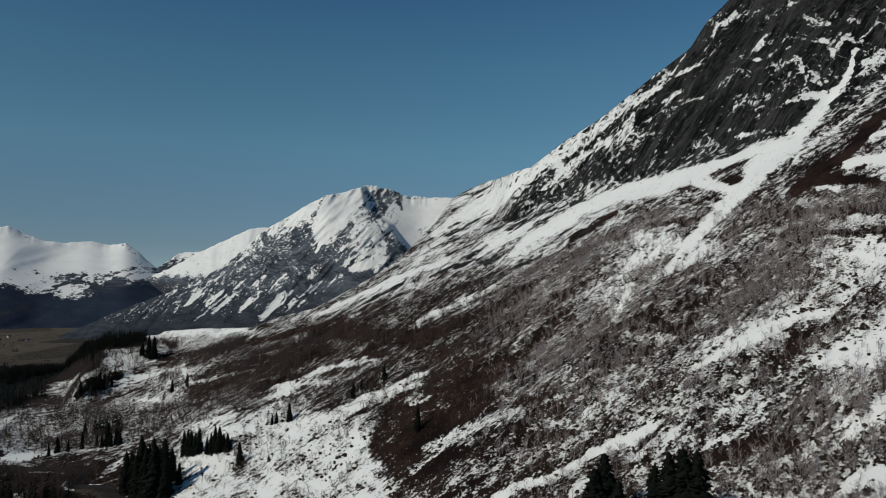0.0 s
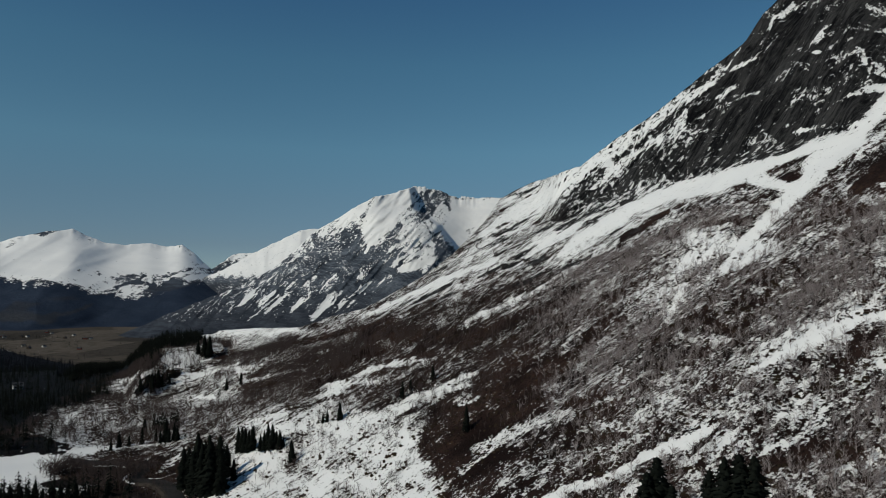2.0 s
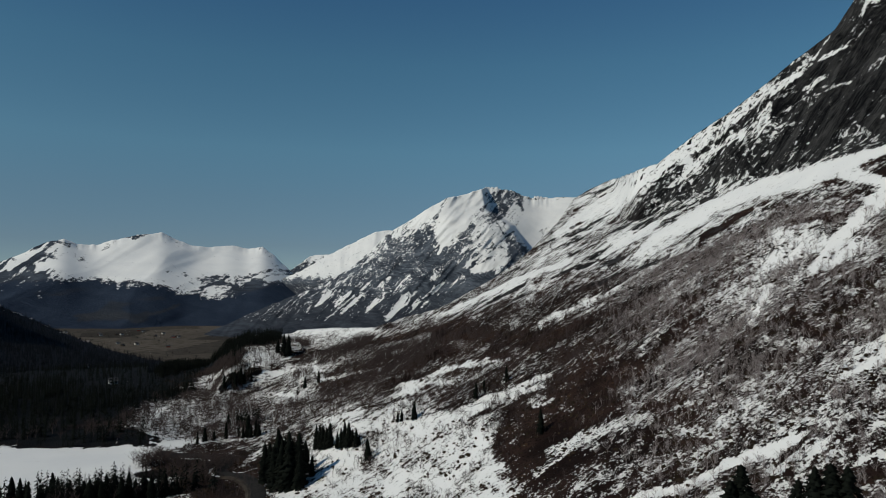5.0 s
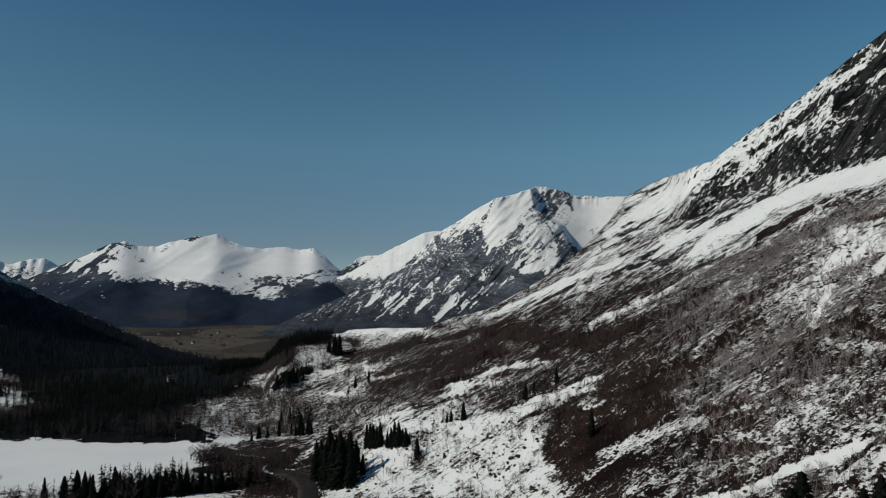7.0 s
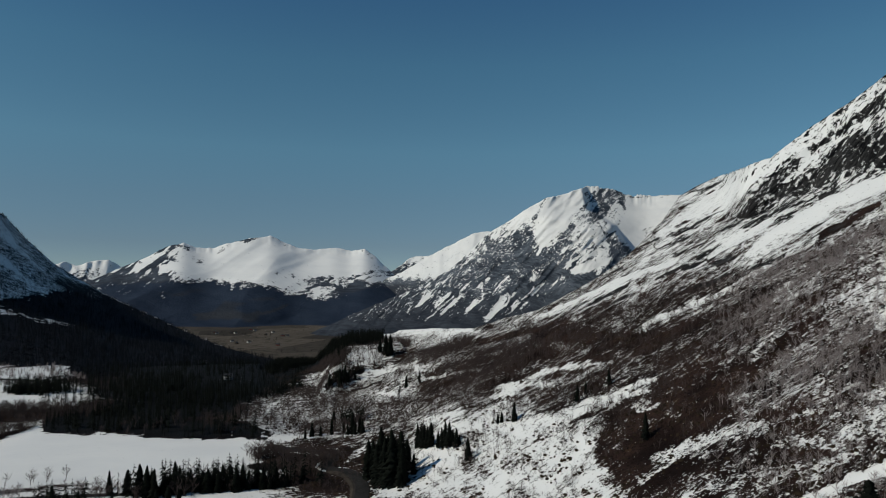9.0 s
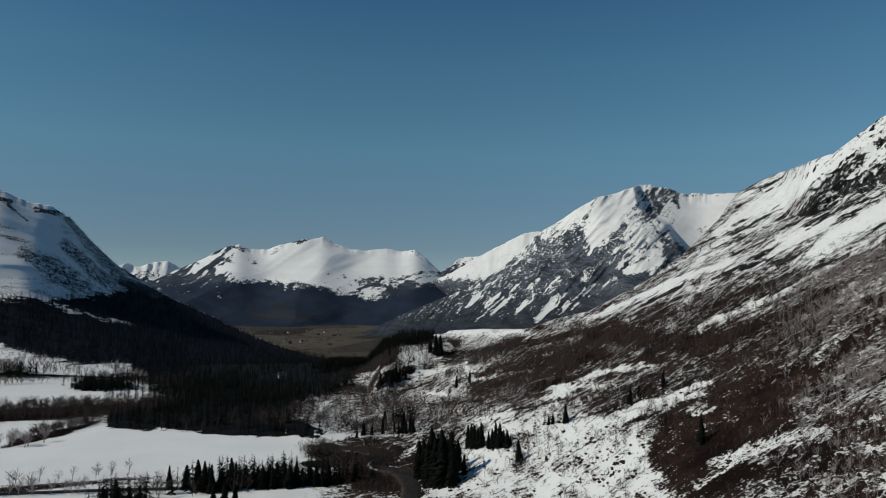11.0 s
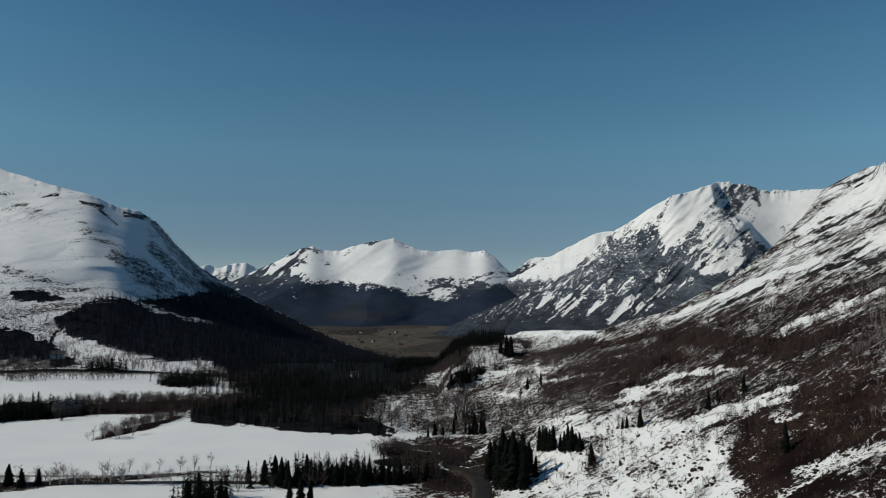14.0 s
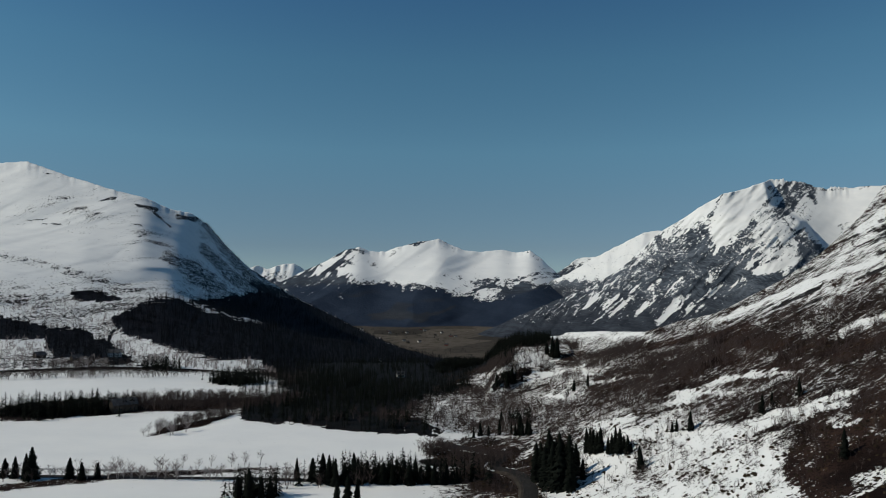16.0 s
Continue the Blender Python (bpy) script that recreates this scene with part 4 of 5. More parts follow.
def left_paint(A, E, V, R):
    x = R * np.radians(A)
    wa = A + 0.9 * (fbm(x / 60, E * 1.2, 4, 161) - 0.5)
    we = E + 0.7 * (fbm(x / 50 + 9, E * 1.4, 4, 162) - 0.5)
    s = 0.90 + 0.7 * (fbm(x / 45, E * 1.3, 5, 163, 0.6) - 0.5) + 0.5 * (fbm(x / 11, E * 5, 3, 164, 0.6) - 0.5)
    s = s - 0.22 * step(0.8, -1.0, we) - 0.24 * step(51, 46, wa) * step(7, 4, we) + patches(wa, we, LEFT_BARE)
    ta, te = A + 0.5 * (wa - A), E + 0.5 * (we - E)
    speck = 1.5 * (fbm(x / 6, E * 9, 4, 165, 0.7) - 0.5)
    for lines, value, rough in ((LEFT_FLANK, 0.50, 0.7), (LEFT_BAND, 0.60, 1.0), (LEFT_CRAGS, 0.28, 0.9), (LEFT_SUNLIT, 1.0, 0.1)):
        k = strokes(ta, te, lines) * 0.9
        s = s * (1 - k) + (value + rough * speck) * k
    # dark spruce forest on the lower right flank
    wa = wa + 0.5 * (fbm(x / 9, E * 7, 3, 166, 0.6) - 0.5)
    we = we + 0.7 * (fbm(x / 9 + 31, E * 7, 3, 167, 0.6) - 0.5)
    fe = along(FOREST_TOP, wa, 1)
    wood = step(0.1, -0.15, we - fe)
    wood = wood * step(-0.15, 0.1, we - along(FOREST_LOW, wa, 1))
    wood = np.clip(wood + patches(wa, we, LEFT_GROVES), 0, 1)
    gap = patches(wa, we, LEFT_GAPS)
    wood = np.clip(wood - gap, 0, 1)
    s = np.where(wood > 0.5, -0.8 + 0.9 * (1 - wood), s)
    return {"snow": np.clip(s + 1.4 * gap, -1, 1), "rock": step(-1, 1, E), "wood": wood}


LEFT_CRAGS = [[(58.56, 6.04, .08), (57.65, 6.35, .2)], [(56.16, 5.93, .08), (54.72, 5.66, .16)], [(53.16, 5.13, .22), (51.75, 4.92, .2)], [(56.43, 4.46, .06), (55.72, 4.32, .08)], [(55.89, 3.53, .08), (55.38, 3.64, .08)],
              [(62.14, 5.88, .03), (60.35, 6.12, .03)], [(63.31, 4.43, .03), (62.09, 4.50, .05)], [(62.22, 4.16, .05), (61.01, 4.15, .06)], [(62.00, 7.84, .04), (61.43, 7.89, .05)], [(59.01, 4.92, .05), (58.45, 5.12, .06)],
              [(54.95, 5.43, .10), (53.71, 4.31, .06)]]
LEFT_FLANK = [[(53.64, 2.00, .5), (51.76, 0.94, .8), (49.40, -0.81, .5)], [(51.58, 5.15, .14), (49.84, 3.21, .4), (47.71, 0.55, .4)], [(51.18, 2.72, .4), (48.56, 0.09, .5)]]
LEFT_BAND = [[(64.74, 1.81, .2), (61.26, 0.97, .3), (57.52, -0.22, .3), (53.96, -1.05, .25)], [(65.95, -0.88, .5), (61.87, -1.68, .5), (59.32, -2.52, .4)], [(64.46, -5.57, .5), (60.29, -6.17, .5), (56.57, -5.91, .4)]]
# sunlit facet of the slope, its brightness painted as full snow cover
LEFT_SUNLIT = [[(53.43, 3.06, .06), (52.21, 3.58, .26), (52.58, 2.25, .10)]]
FOREST_LOW = [(66.47, -3.95), (64.52, -4.01), (61.61, -4.10), (61.39, -5.55), (57.41, -5.88), (57.20, -3.17), (53.85, -4.93), (49.26, -6.12), (45.78, -6.86), (43.97, -8.88), (38.50, -10.96), (28.78, -10.92)]
FOREST_TOP = [(66.54, -2.22), (64.59, -2.29), (61.82, -3.09), (61.67, -3.46), (59.66, -3.42), (57.46, -4.38), (57.32, -2.4), (56.99, -2.37), (55.54, -1.62), (53.95, -1.27), (51.49, -1.35), (49.60, -1.17), (48.32, -0.98), (47.02, -0.71), (45.92, -0.88), (44.80, -1.24), (44.14, -1.00), (41.86, -2.14), (35.82, -4.88), (28.81, -6.19)]
# the one positive row whitens that sunlit facet as well
LEFT_BARE = [(55.58, 6.13, 40, 10, -25, -0.12), (49.92, 2.76, 40, 18, -50, -0.1), (49.67, 1.42, 80, 45, -50, -0.1), (56.46, 3.00, 80, 20, -12, -0.06), (59.57, 4.97, 60, 8, -8, -0.2), (52.78, 3.34, 16, 9, -60, 0.5), (61.74, 4.64, 40, 5, -15, -0.14), (54.90, 3.48, 40, 10, -30, -0.14), (51.54, 0.50, 60, 20, -25, -0.14), (62.67, 1.15, 90, 10, -8, -0.11), (61.44, 6.09, 30, 4, 0, -0.14), (45.02, -1.24, 60, 14, -35, -0.28)]
LEFT_GROVES = [(58.63, -1.07, 34, 9, -4, 1), (56.96, -5.89, 20, 6, 0, .6), (54.60, -6.40, 30, 6, 0, .8)]
LEFT_GAPS = [(48.06, -2.69, 55, 3, -14, .5), (51.06, -1.92, 50, 3, -20, .5), (48.11, -0.80, 50, 3, -28, .4), (49.46, -6.51, 62, 8, 3, 1.0), (53.41, -6.01, 30, 6, 0, .6)]
LEFT_CREST = [(69.35, 6.59, 2100), (67.24, 7.56, 2050), (64.98, 8.26, 2000), (63.29, 8.52, 1950), (61.50, 7.96, 1880), (59.66, 7.42, 1820), (57.94, 6.96, 1750), (55.39, 6.44, 1720), (53.75, 5.71, 1750), (52.10, 5.44, 1800), (50.81, 4.52, 1880), (49.49, 2.99, 1960), (47.72, 1.28, 2080), (45.94, 0.12, 2180), (44.14, -1.00, 2260), (41.86, -2.14, 2330), (39.09, -3.51, 2350), (35.82, -4.97, 1950), (33.01, -5.78, 1680), (29.27, -6.66, 1400)]
LEFT_FOOT = [(28, -7.2, 850), (34, -7.6, 760), (40, -7.8, 700), (46, -7.2, 690), (52, -6.6, 690), (58, -6.2, 700), (74, -6.2, 700)]
LEFT_LOW = [(68.93, -3.86, 900), (64.52, -4.01, 900), (59.26, -4.37, 920), (53.45, -4.73, 900), (47.13, -5.28, 900), (42.22, -6.68, 930), (35.79, -7.17, 980), (29.27, -7.34, 1000)]
LEFT_MID = [(69.11, 0.61, 1250), (64.70, 0.70, 1230), (59.41, 0.18, 1200), (53.56, -0.83, 1200), (49.37, -1.93, 1350), (45.87, -3.05, 1480), (42.27, -4.42, 1500), (35.80, -6.26, 1350), (29.27, -7.11, 1160)]
LEFT_UP = [(69.23, 3.61, 1650), (64.82, 3.86, 1600), (59.54, 3.93, 1520), (55.69, 3.46, 1460), (52.84, 2.46, 1500), (49.44, 0.98, 1650), (45.91, -1.24, 1850), (42.29, -3.28, 1950), (35.81, -5.80, 1650), (29.27, -6.88, 1280)]
left_mountain, LM = mountain("west_mountain", LEFT_CREST, [LEFT_FOOT, LEFT_LOW, LEFT_MID, LEFT_UP], 0.1, 200, left_mat, left_paint, left_relief,
                             "rounded snow-covered mountain with dark spruce forest on its flank")


# ---- plants: templates as vertex and triangle arrays ----
def cone(p, q, rad, sides=3):
    """A thin pointed limb from p to q."""
    p, q = np.array(p, float), np.array(q, float)
    d = q - p
    d = d / (np.linalg.norm(d) + 1e-9)
    u = np.cross(d, [0.3, 0.9, 0.2])
    u = u / np.linalg.norm(u)
    w = np.cross(d, u)
    ring = [p + rad * (math.cos(a) * u + math.sin(a) * w) for a in np.arange(sides) * 2 * math.pi / sides]
    return np.array(ring + [q]), [(k, (k + 1) % sides, sides) for k in range(sides)]


def join(parts):
    vs, fs, off = [], [], 0
    for v, f in parts:
        vs.append(v)
        fs.append(np.array(f) + off)
        off += len(v)
    return np.concatenate(vs), np.concatenate(fs)


def blade(p, q, wide, rng):
    """A thin twig from p to q."""
    a = rng.uniform(0, 6.283)
    side = np.array([math.cos(a), math.sin(a), 0.0]) * wide
    return np.array([p - side, p + side, q]), [(0, 1, 2)]


def birch_shape(seed, limbs, thick, twigs=2):
    """A leafless mountain birch, one metre high: leaning stems with rising limbs and a haze of twigs."""
    rng = random.Random(seed)
    parts = []
    stems = rng.choice((1, 2, 2))
    for k in range(stems):
        lean = (rng.uniform(-0.22, 0.22), rng.uniform(-0.22, 0.22))
        h = rng.uniform(0.8, 1.0)
        tip = np.array([lean[0] * h, lean[1] * h, h])
        foot = np.array([rng.uniform(-0.05, 0.05), rng.uniform(-0.05, 0.05), -0.06])
        parts.append(cone(foot, tip, 0.013 * thick + 0.004, 3))
        for i in range(max(limbs // stems, 3)):
            f = rng.uniform(0.22, 0.95)
            a = rng.uniform(0, 2 * math.pi)
            ln = (1.1 - f) * rng.uniform(0.3, 0.55) + 0.1
            p = foot + (tip - foot) * f
            q = p + np.array([math.cos(a) * ln * 0.8, math.sin(a) * ln * 0.8, ln * 0.75])
            parts.append(blade(p, q, 0.012 * thick, rng))
            for _ in range(twigs):
                g = rng.uniform(0.2, 0.9)
                pp = p + (q - p) * g
                b = a + rng.uniform(-1.4, 1.4)
                l2 = ln * rng.uniform(0.4, 0.75)
                parts.append(blade(pp, pp + np.array([math.cos(b) * l2 * 0.7, math.sin(b) * l2 * 0.7, l2 * 0.85]), 0.010 * thick, rng))
    return join(parts)


def bush_shape(seed):
    """A low rounded tussock of heather, uneven, with a few stalks."""
    rng = random.Random(seed)
    v = [(0, 0, rng.uniform(0.6, 1.0))]
    for ring, z in ((0.62, 0.55), (1.0, -0.15)):
        for k in range(6):
            a, t = k * 1.047 + rng.uniform(-0.3, 0.3), ring * rng.uniform(0.65, 1.25)
            v.append((math.cos(a) * t, math.sin(a) * t, z * rng.uniform(0.6, 1.3)))
    f = [(0, 1 + k, 1 + (k + 1) % 6) for k in range(6)]
    for k in range(6):
        f += [(1 + k, 7 + k, 7 + (k + 1) % 6), (1 + k, 7 + (k + 1) % 6, 1 + (k + 1) % 6)]
    parts = [(np.array(v, float), f)]
    for _ in range(5):
        a, t = rng.uniform(0, 6.283), rng.uniform(0.4, 1.2)
        parts.append(blade(np.array([0.0, 0, 0.1]), np.array([math.cos(a) * t, math.sin(a) * t, rng.uniform(0.9, 1.5)]), 0.05, rng))
    return join(parts)


def spruce_shape(seed, tiers, around, wide=0.2):
    """A spruce one metre high: drooping boughs set unevenly round a stem, ragged, narrow at the top."""
    rng = random.Random(seed)
    parts = [cone((0, 0, -0.05), (0, 0, 1), 0.018, 5)]
    n = tiers * around
    bulge = [rng.uniform(0.75, 1.2) for _ in range(7)]
    for k in range(n):
        f = (k + rng.uniform(-1.5, 1.5)) / n
        f = min(max(f, 0.0), 0.985)
        z = 0.05 + 0.93 * f
        a = k * 2.399 + rng.uniform(-0.5, 0.5)
        ln = (wide * (1 - f) ** 0.62 * bulge[int(a * 1.1) % 7] + 0.014) * rng.uniform(0.55, 1.15)
        w = max(ln * rng.uniform(0.22, 0.36), 0.012)
        c, s = math.cos(a), math.sin(a)
        zt = z - ln * rng.uniform(0.15, 0.65)
        zm = z - 0.25 * (z - zt) + rng.uniform(0, 0.01)
        v = np.array([[0, 0, z + 0.03], [c * ln * 0.6 - s * w, s * ln * 0.6 + c * w, zm - 0.02], [c * ln, s * ln, zt], [c * ln * 0.6 + s * w, s * ln * 0.6 - c * w, zm - 0.02],
                      [c * ln * 0.5, s * ln * 0.5, zm - 0.25 * ln - 0.02]])
        parts.append((v, [(0, 1, 2), (0, 2, 3), (4, 2, 1), (4, 3, 2)]) if around > 6 else (v[:4], [(0, 1, 2), (0, 2, 3)]))
    return join(parts)


def tri_mesh(name, v, f, mat):
    me = bpy.data.meshes.new(name)
    me.vertices.add(len(v))
    me.vertices.foreach_set("co", np.asarray(v, np.float32).ravel())
    me.loops.add(f.size)
    me.loops.foreach_set("vertex_index", np.asarray(f, np.int32).ravel())
    me.polygons.add(len(f))
    me.polygons.foreach_set("loop_start", np.arange(0, f.size, 3, dtype=np.int32))
    me.update(calc_edges=True)
    me.materials.append(mat)
    return me


def spread(name, shapes, places, mat, label, category, seed=1):
    """Many small plants as one mesh. places: rows of x, y, z, height, width factor."""
    rng = np.random.default_rng(seed)
    places = np.asarray(places, float)
    pick = rng.integers(0, len(shapes), len(places))
    vs, fs, off = [], [], 0
    for k, (v, f) in enumerate(shapes):
        p = places[pick == k]
        if not len(p):
            continue
        a = rng.uniform(0, 2 * np.pi, len(p))
        c, s = np.cos(a)[:, None], np.sin(a)[:, None]
        w = (p[:, 3] * p[:, 4])[:, None]
        x = (c * v[None, :, 0] - s * v[None, :, 1]) * w + p[:, :1]
        y = (s * v[None, :, 0] + c * v[None, :, 1]) * w + p[:, 1:2]
        z = v[None, :, 2] * p[:, 3:4] + p[:, 2:3]
        vs.append(np.stack([x, y, z], -1).reshape(-1, 3))
        fs.append((f[None] + (np.arange(len(p)) * len(v))[:, None, None] + off).reshape(-1, 3))
        off += len(p) * len(v)
    ob = new(name, tri_mesh(name, np.concatenate(vs), np.concatenate(fs), mat))
    return tagged(ob, label, category, kind="stuff")


def plant_material(name, a, b, rough=0.8):
    m, n, l = material(name)
    rnd = node(m, "ShaderNodeNewGeometry").outputs["Random Per Island"]
    pat = grain(m, (1, 1, 1), 0.08, 3, 0.6)
    t = math_node(m, "ADD", math_node(m, "MULTIPLY", rnd, 0.5), math_node(m, "MULTIPLY", pat, 0.5))
    l.new(mix_color(m, t, (*a, 1), (*b, 1)), n["Principled BSDF"].inputs["Base Color"])
    n["Principled BSDF"].inputs["Roughness"].default_value = rough
    n["Principled BSDF"].inputs["Specular IOR Level"].default_value = 0.02
    return m


birch_mat = plant_material("bare_birch_twigs", (0.10, 0.082, 0.080), (0.45, 0.40, 0.395))
dark_birch_mat = plant_material("dense_birch_twigs", (0.013, 0.009, 0.008), (0.066, 0.049, 0.045))
grey_birch_mat = plant_material("greyish_birch_twigs", (0.018, 0.013, 0.012), (0.115, 0.090, 0.085))
bush_mat = plant_material("dark_heather_scrub", (0.012, 0.010, 0.007), (0.045, 0.032, 0.022))
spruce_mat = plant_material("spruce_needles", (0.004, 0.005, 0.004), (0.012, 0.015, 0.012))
# same needles with haze put into the colour as a blue tint
hazed_spruce_mat = plant_material("haze_tinted_spruce_needles", (0.005, 0.006, 0.008), (0.012, 0.015, 0.019))
bark_mat = plant_material("spruce_bark", (0.03, 0.022, 0.017), (0.06, 0.045, 0.035))

NC = len(COLUMNS)
gA, gR, gZ, gE = AZ[:, :NC], RR[:, :NC], ZZ[:, :NC], EL[:, :NC]
horizon_so_far = np.maximum.accumulate(gE, axis=0)
SEEN = (gE >= horizon_so_far - 0.5)
CELL = gR * np.gradient(gR, axis=0) * np.radians(np.gradient(COLUMNS))[None]
gS, gC, gSnow, gRock = S_[:, :NC], C_[:, :NC], snow[:, :NC], ROCK[:, :NC]


def scatter(density, count, seed, heights, width=(0.9, 1.2)):
    rng = np.random.default_rng(seed)
    p = (np.clip(density, 0, None) * CELL * SEEN).ravel()
    idx = rng.choice(p.size, count, p=p / p.sum())
    a = gA.ravel()[idx] + rng.uniform(-0.06, 0.06, count)
    r = gR.ravel()[idx] * (1 + rng.uniform(-0.5, 0.5, count) * 0.006)
    z = gZ.ravel()[idx]
    h = rng.uniform(*heights, count)
    return np.stack([-np.sin(np.radians(a)) * r, np.cos(np.radians(a)) * r, z, h, rng.uniform(*width, count)], -1), idx


below = step(0.4, -0.3, gE - along(BIRCH_TOP, gA, 1) - 1.2 * (fbm(gS / 20, gC / 30, 3, 201) - 0.5))
open_snow = np.clip(step(0.54, 0.74, gSnow) + 0.5 * strokes(gA, gE, RUSTY), 0, 1)
valley = step(9, 14, gA)
clump = (0.15 + step(0.38, 0.62, fbm(gS / 26, gC / 40, 4, 203))) * (1 - valley) + valley * (0.06 + 1.3 * step(0.48, 0.60, fbm(gS / 34, gC / 24, 4, 204)))
clump = clump * (1 - 0.8 * np.clip(patches(gA, gE, [(1.87, -13.38, 60, 60, -45, 1), (0.06, -9.63, 60, 22, 20, .6)]), 0, 1))
clump = clump + valley * 0.5 * strokes(gA, gE, VALLEY_HEATH)
hill_density = below * clump * (1 - 0.90 * open_snow) * (1 - strokes(gA, gE, TERRACE_WOOD)) * (1 - gRock) * step(32, 28, gA) * step(740, 690, gR) * step(60, 120, gR) * (1 - 0.6 * step(17, 22, gA) * step(-8, -9.5, gE))
right_side = step(-1, -9, gA)
near_part = hill_density * step(420, 330, gR)
pl, _ = scatter(near_part * (1 - right_side), 5600, 10, (1.6, 3.8))
spread("birch_wood", [birch_shape(k, 12, 1.2) for k in range(8)], pl, grey_birch_mat, "leafless dark birches on the lower hillside", "birch wood", 3)
pl, _ = scatter((near_part + 0.3 * below * (1 - gRock) * step(60, 120, gR) * step(420, 380, gR) * (1 - 0.9 * open_snow)) * right_side * (1 - 0.5 * strokes(gA, gE, SCRUBBY)), 9000, 11, (1.5, 3.8))
spread("pale_birch_wood", [birch_shape(70 + k, 12, 1.15, 3) for k in range(10)], pl, birch_mat, "leafless pale grey mountain birches scattered over the hillside", "birch wood", 13)
pl, _ = scatter(hill_density * step(330, 420, gR), 6000, 12, (2.6, 5.6))
spread("far_birch_wood", [birch_shape(20 + k, 9, 1.3, 2) for k in range(6)], pl, grey_birch_mat, "leafless birches on the far part of the slope", "birch wood", 4)
scrub = below * step(0.35, 0.6, fbm(gS / 12, gC / 18, 4, 207)) * (1 - 0.85 * open_snow) * (1 - gRock) * step(33, 29, gA) * step(740, 690, gR) * step(60, 120, gR)
tuft = step(0.66, 0.72, fbm(gS / 7, gC / 6, 3, 209)) * patches(gA, gE, [(11.02, -12.38, 130, 40, 0, 1), (6.44, -15.47, 80, 40, 0, 1)]) * step(140, 170, gR)
scrub = scrub + 2.0 * np.clip(tuft, 0, 1)
pl, _ = scatter(scrub, 9800, 13, (0.25, 0.75), (0.8, 1.7))
spread("heather_scrub", [bush_shape(k) for k in range(6)], pl, bush_mat, "low dark heather and juniper scrub poking through snow", "scrub", 5)


# spruces that stand singly or in small groups
def spruce_thing(seed):
    e = new("spruce")
    v, f = spruce_shape(seed, 26, 13, 0.175)
    t = new("trunk", tri_mesh("trunk", v[:6], f[:5], bark_mat))
    c = new("crown", tri_mesh("crown", v[6:], f[5:] - 6, spruce_mat))
    t.parent = c.parent = e
    return tagged(e, "tall dark green spruce standing in snow", "tree", "spruces in the valley")


spruce_kinds = [spruce_thing(300 + k) for k in range(5)]
SPRUCE_HILL = [(24.20, -15.35, 60), (23.49, -15.81, 77), (22.87, -15.95, 89), (22.32, -15.93, 92), (21.45, -15.94, 69), (19.92, -13.03, 38), (19.39, -13.06, 44), (18.23, -13.02, 36), (17.60, -12.93, 38), (17.01, -12.96, 30), (23.82, -15.31, 75), (23.19, -15.69, 86), (22.64, -15.82, 92), (22.09, -15.80, 87), (21.54, -15.69, 80), (21.04, -14.79, 58), (20.51, -15.07, 42), (20.21, -13.01, 44), (19.68, -13.04, 40), (19.10, -12.96, 40), (18.52, -13.00, 38), (17.94, -12.91, 40), (17.31, -12.86, 34), (16.76, -12.85, 24), (16.01, -14.02, 40), (1.94, -11.73, 42), (6.56, -8.60, 30), (7.23, -9.22, 32), (4.73, -7.71, 36), (12.30, -10.88, 32), (13.31, -11.02, 20)]
SPRUCE_FIELD = [(41.57, -15.56, 44), (41.05, -15.76, 52), (40.54, -15.87, 48), (43.61, -14.93, 30), (42.35, -14.94, 34), (39.08, -15.30, 44), (38.73, -15.32, 40)]
SPRUCE_NEAR = [(-13.17, -19.62, 142), (-12.38, -20.46, 128), (-14.25, -20.30, 110), (-17.02, -20.02, 152), (-18.07, -20.09, 165), (-19.10, -19.78, 158), (-20.16, -19.65, 150), (25.53, -11.95, 34), (24.93, -11.84, 30), (27.04, -11.27, 22), (26.59, -8.27, 28), (27.44, -8.30, 24), (26.19, -7.89, 30)]
SPRUCE_ROW = [(63.90, -13.36, 34), (63.30, -13.51, 42), (62.31, -13.71, 46), (62.65, -13.63, 36), (59.91, -13.91, 40), (59.14, -14.08, 36), (58.08, -14.08, 22), (43.61, -15.31, 30), (42.36, -15.45, 40), (41.50, -15.48, 44), (40.69, -15.50, 38), (38.97, -15.63, 42), (37.96, -15.57, 32), (37.50, -15.74, 38), (36.68, -15.80, 36), (35.90, -15.85, 44), (35.25, -15.81, 38), (34.56, -15.85, 46), (33.59, -15.81, 38), (32.53, -15.85, 40), (31.97, -15.85, 34), (38.42, -15.73, 36), (39.78, -15.65, 34), (41.10, -15.61, 36), (37.05, -15.67, 34), (36.22, -15.63, 42), (35.58, -15.60, 36), (34.93, -15.68, 42), (34.06, -15.64, 44), (33.04, -15.60, 34), (31.51, -15.76, 36), (30.68, -15.75, 30), (29.44, -15.47, 26)]
SPRUCE_FRONT = [(48.13, -16.69, 48), (47.28, -16.83, 56), (46.33, -16.81, 60), (45.64, -16.77, 50), (40.39, -17.08, 48), (39.53, -17.11, 52), (38.76, -17.05, 40), (27.45, -8.12, 22), (26.71, -8.01, 27), (25.93, -7.90, 29), (25.38, -7.71, 23), (16.11, -13.73, 34), (21.19, -8.34, 20), (20.12, -7.94, 24), (28.77, -12.10, 26), (29.32, -12.25, 20), (27.20, -11.98, 30), (28.08, -12.09, 24), (25.32, -12.01, 26), (24.72, -11.90, 22), (26.23, -11.86, 20), (22.91, -5.70, 40), (22.55, -5.78, 34), (23.37, -5.53, 30), (25.91, -12.03, 22), (12.31, -10.78, 26), (13.64, -11.09, 20)]
PX = 1 / 1219.0
first = True
used = 0
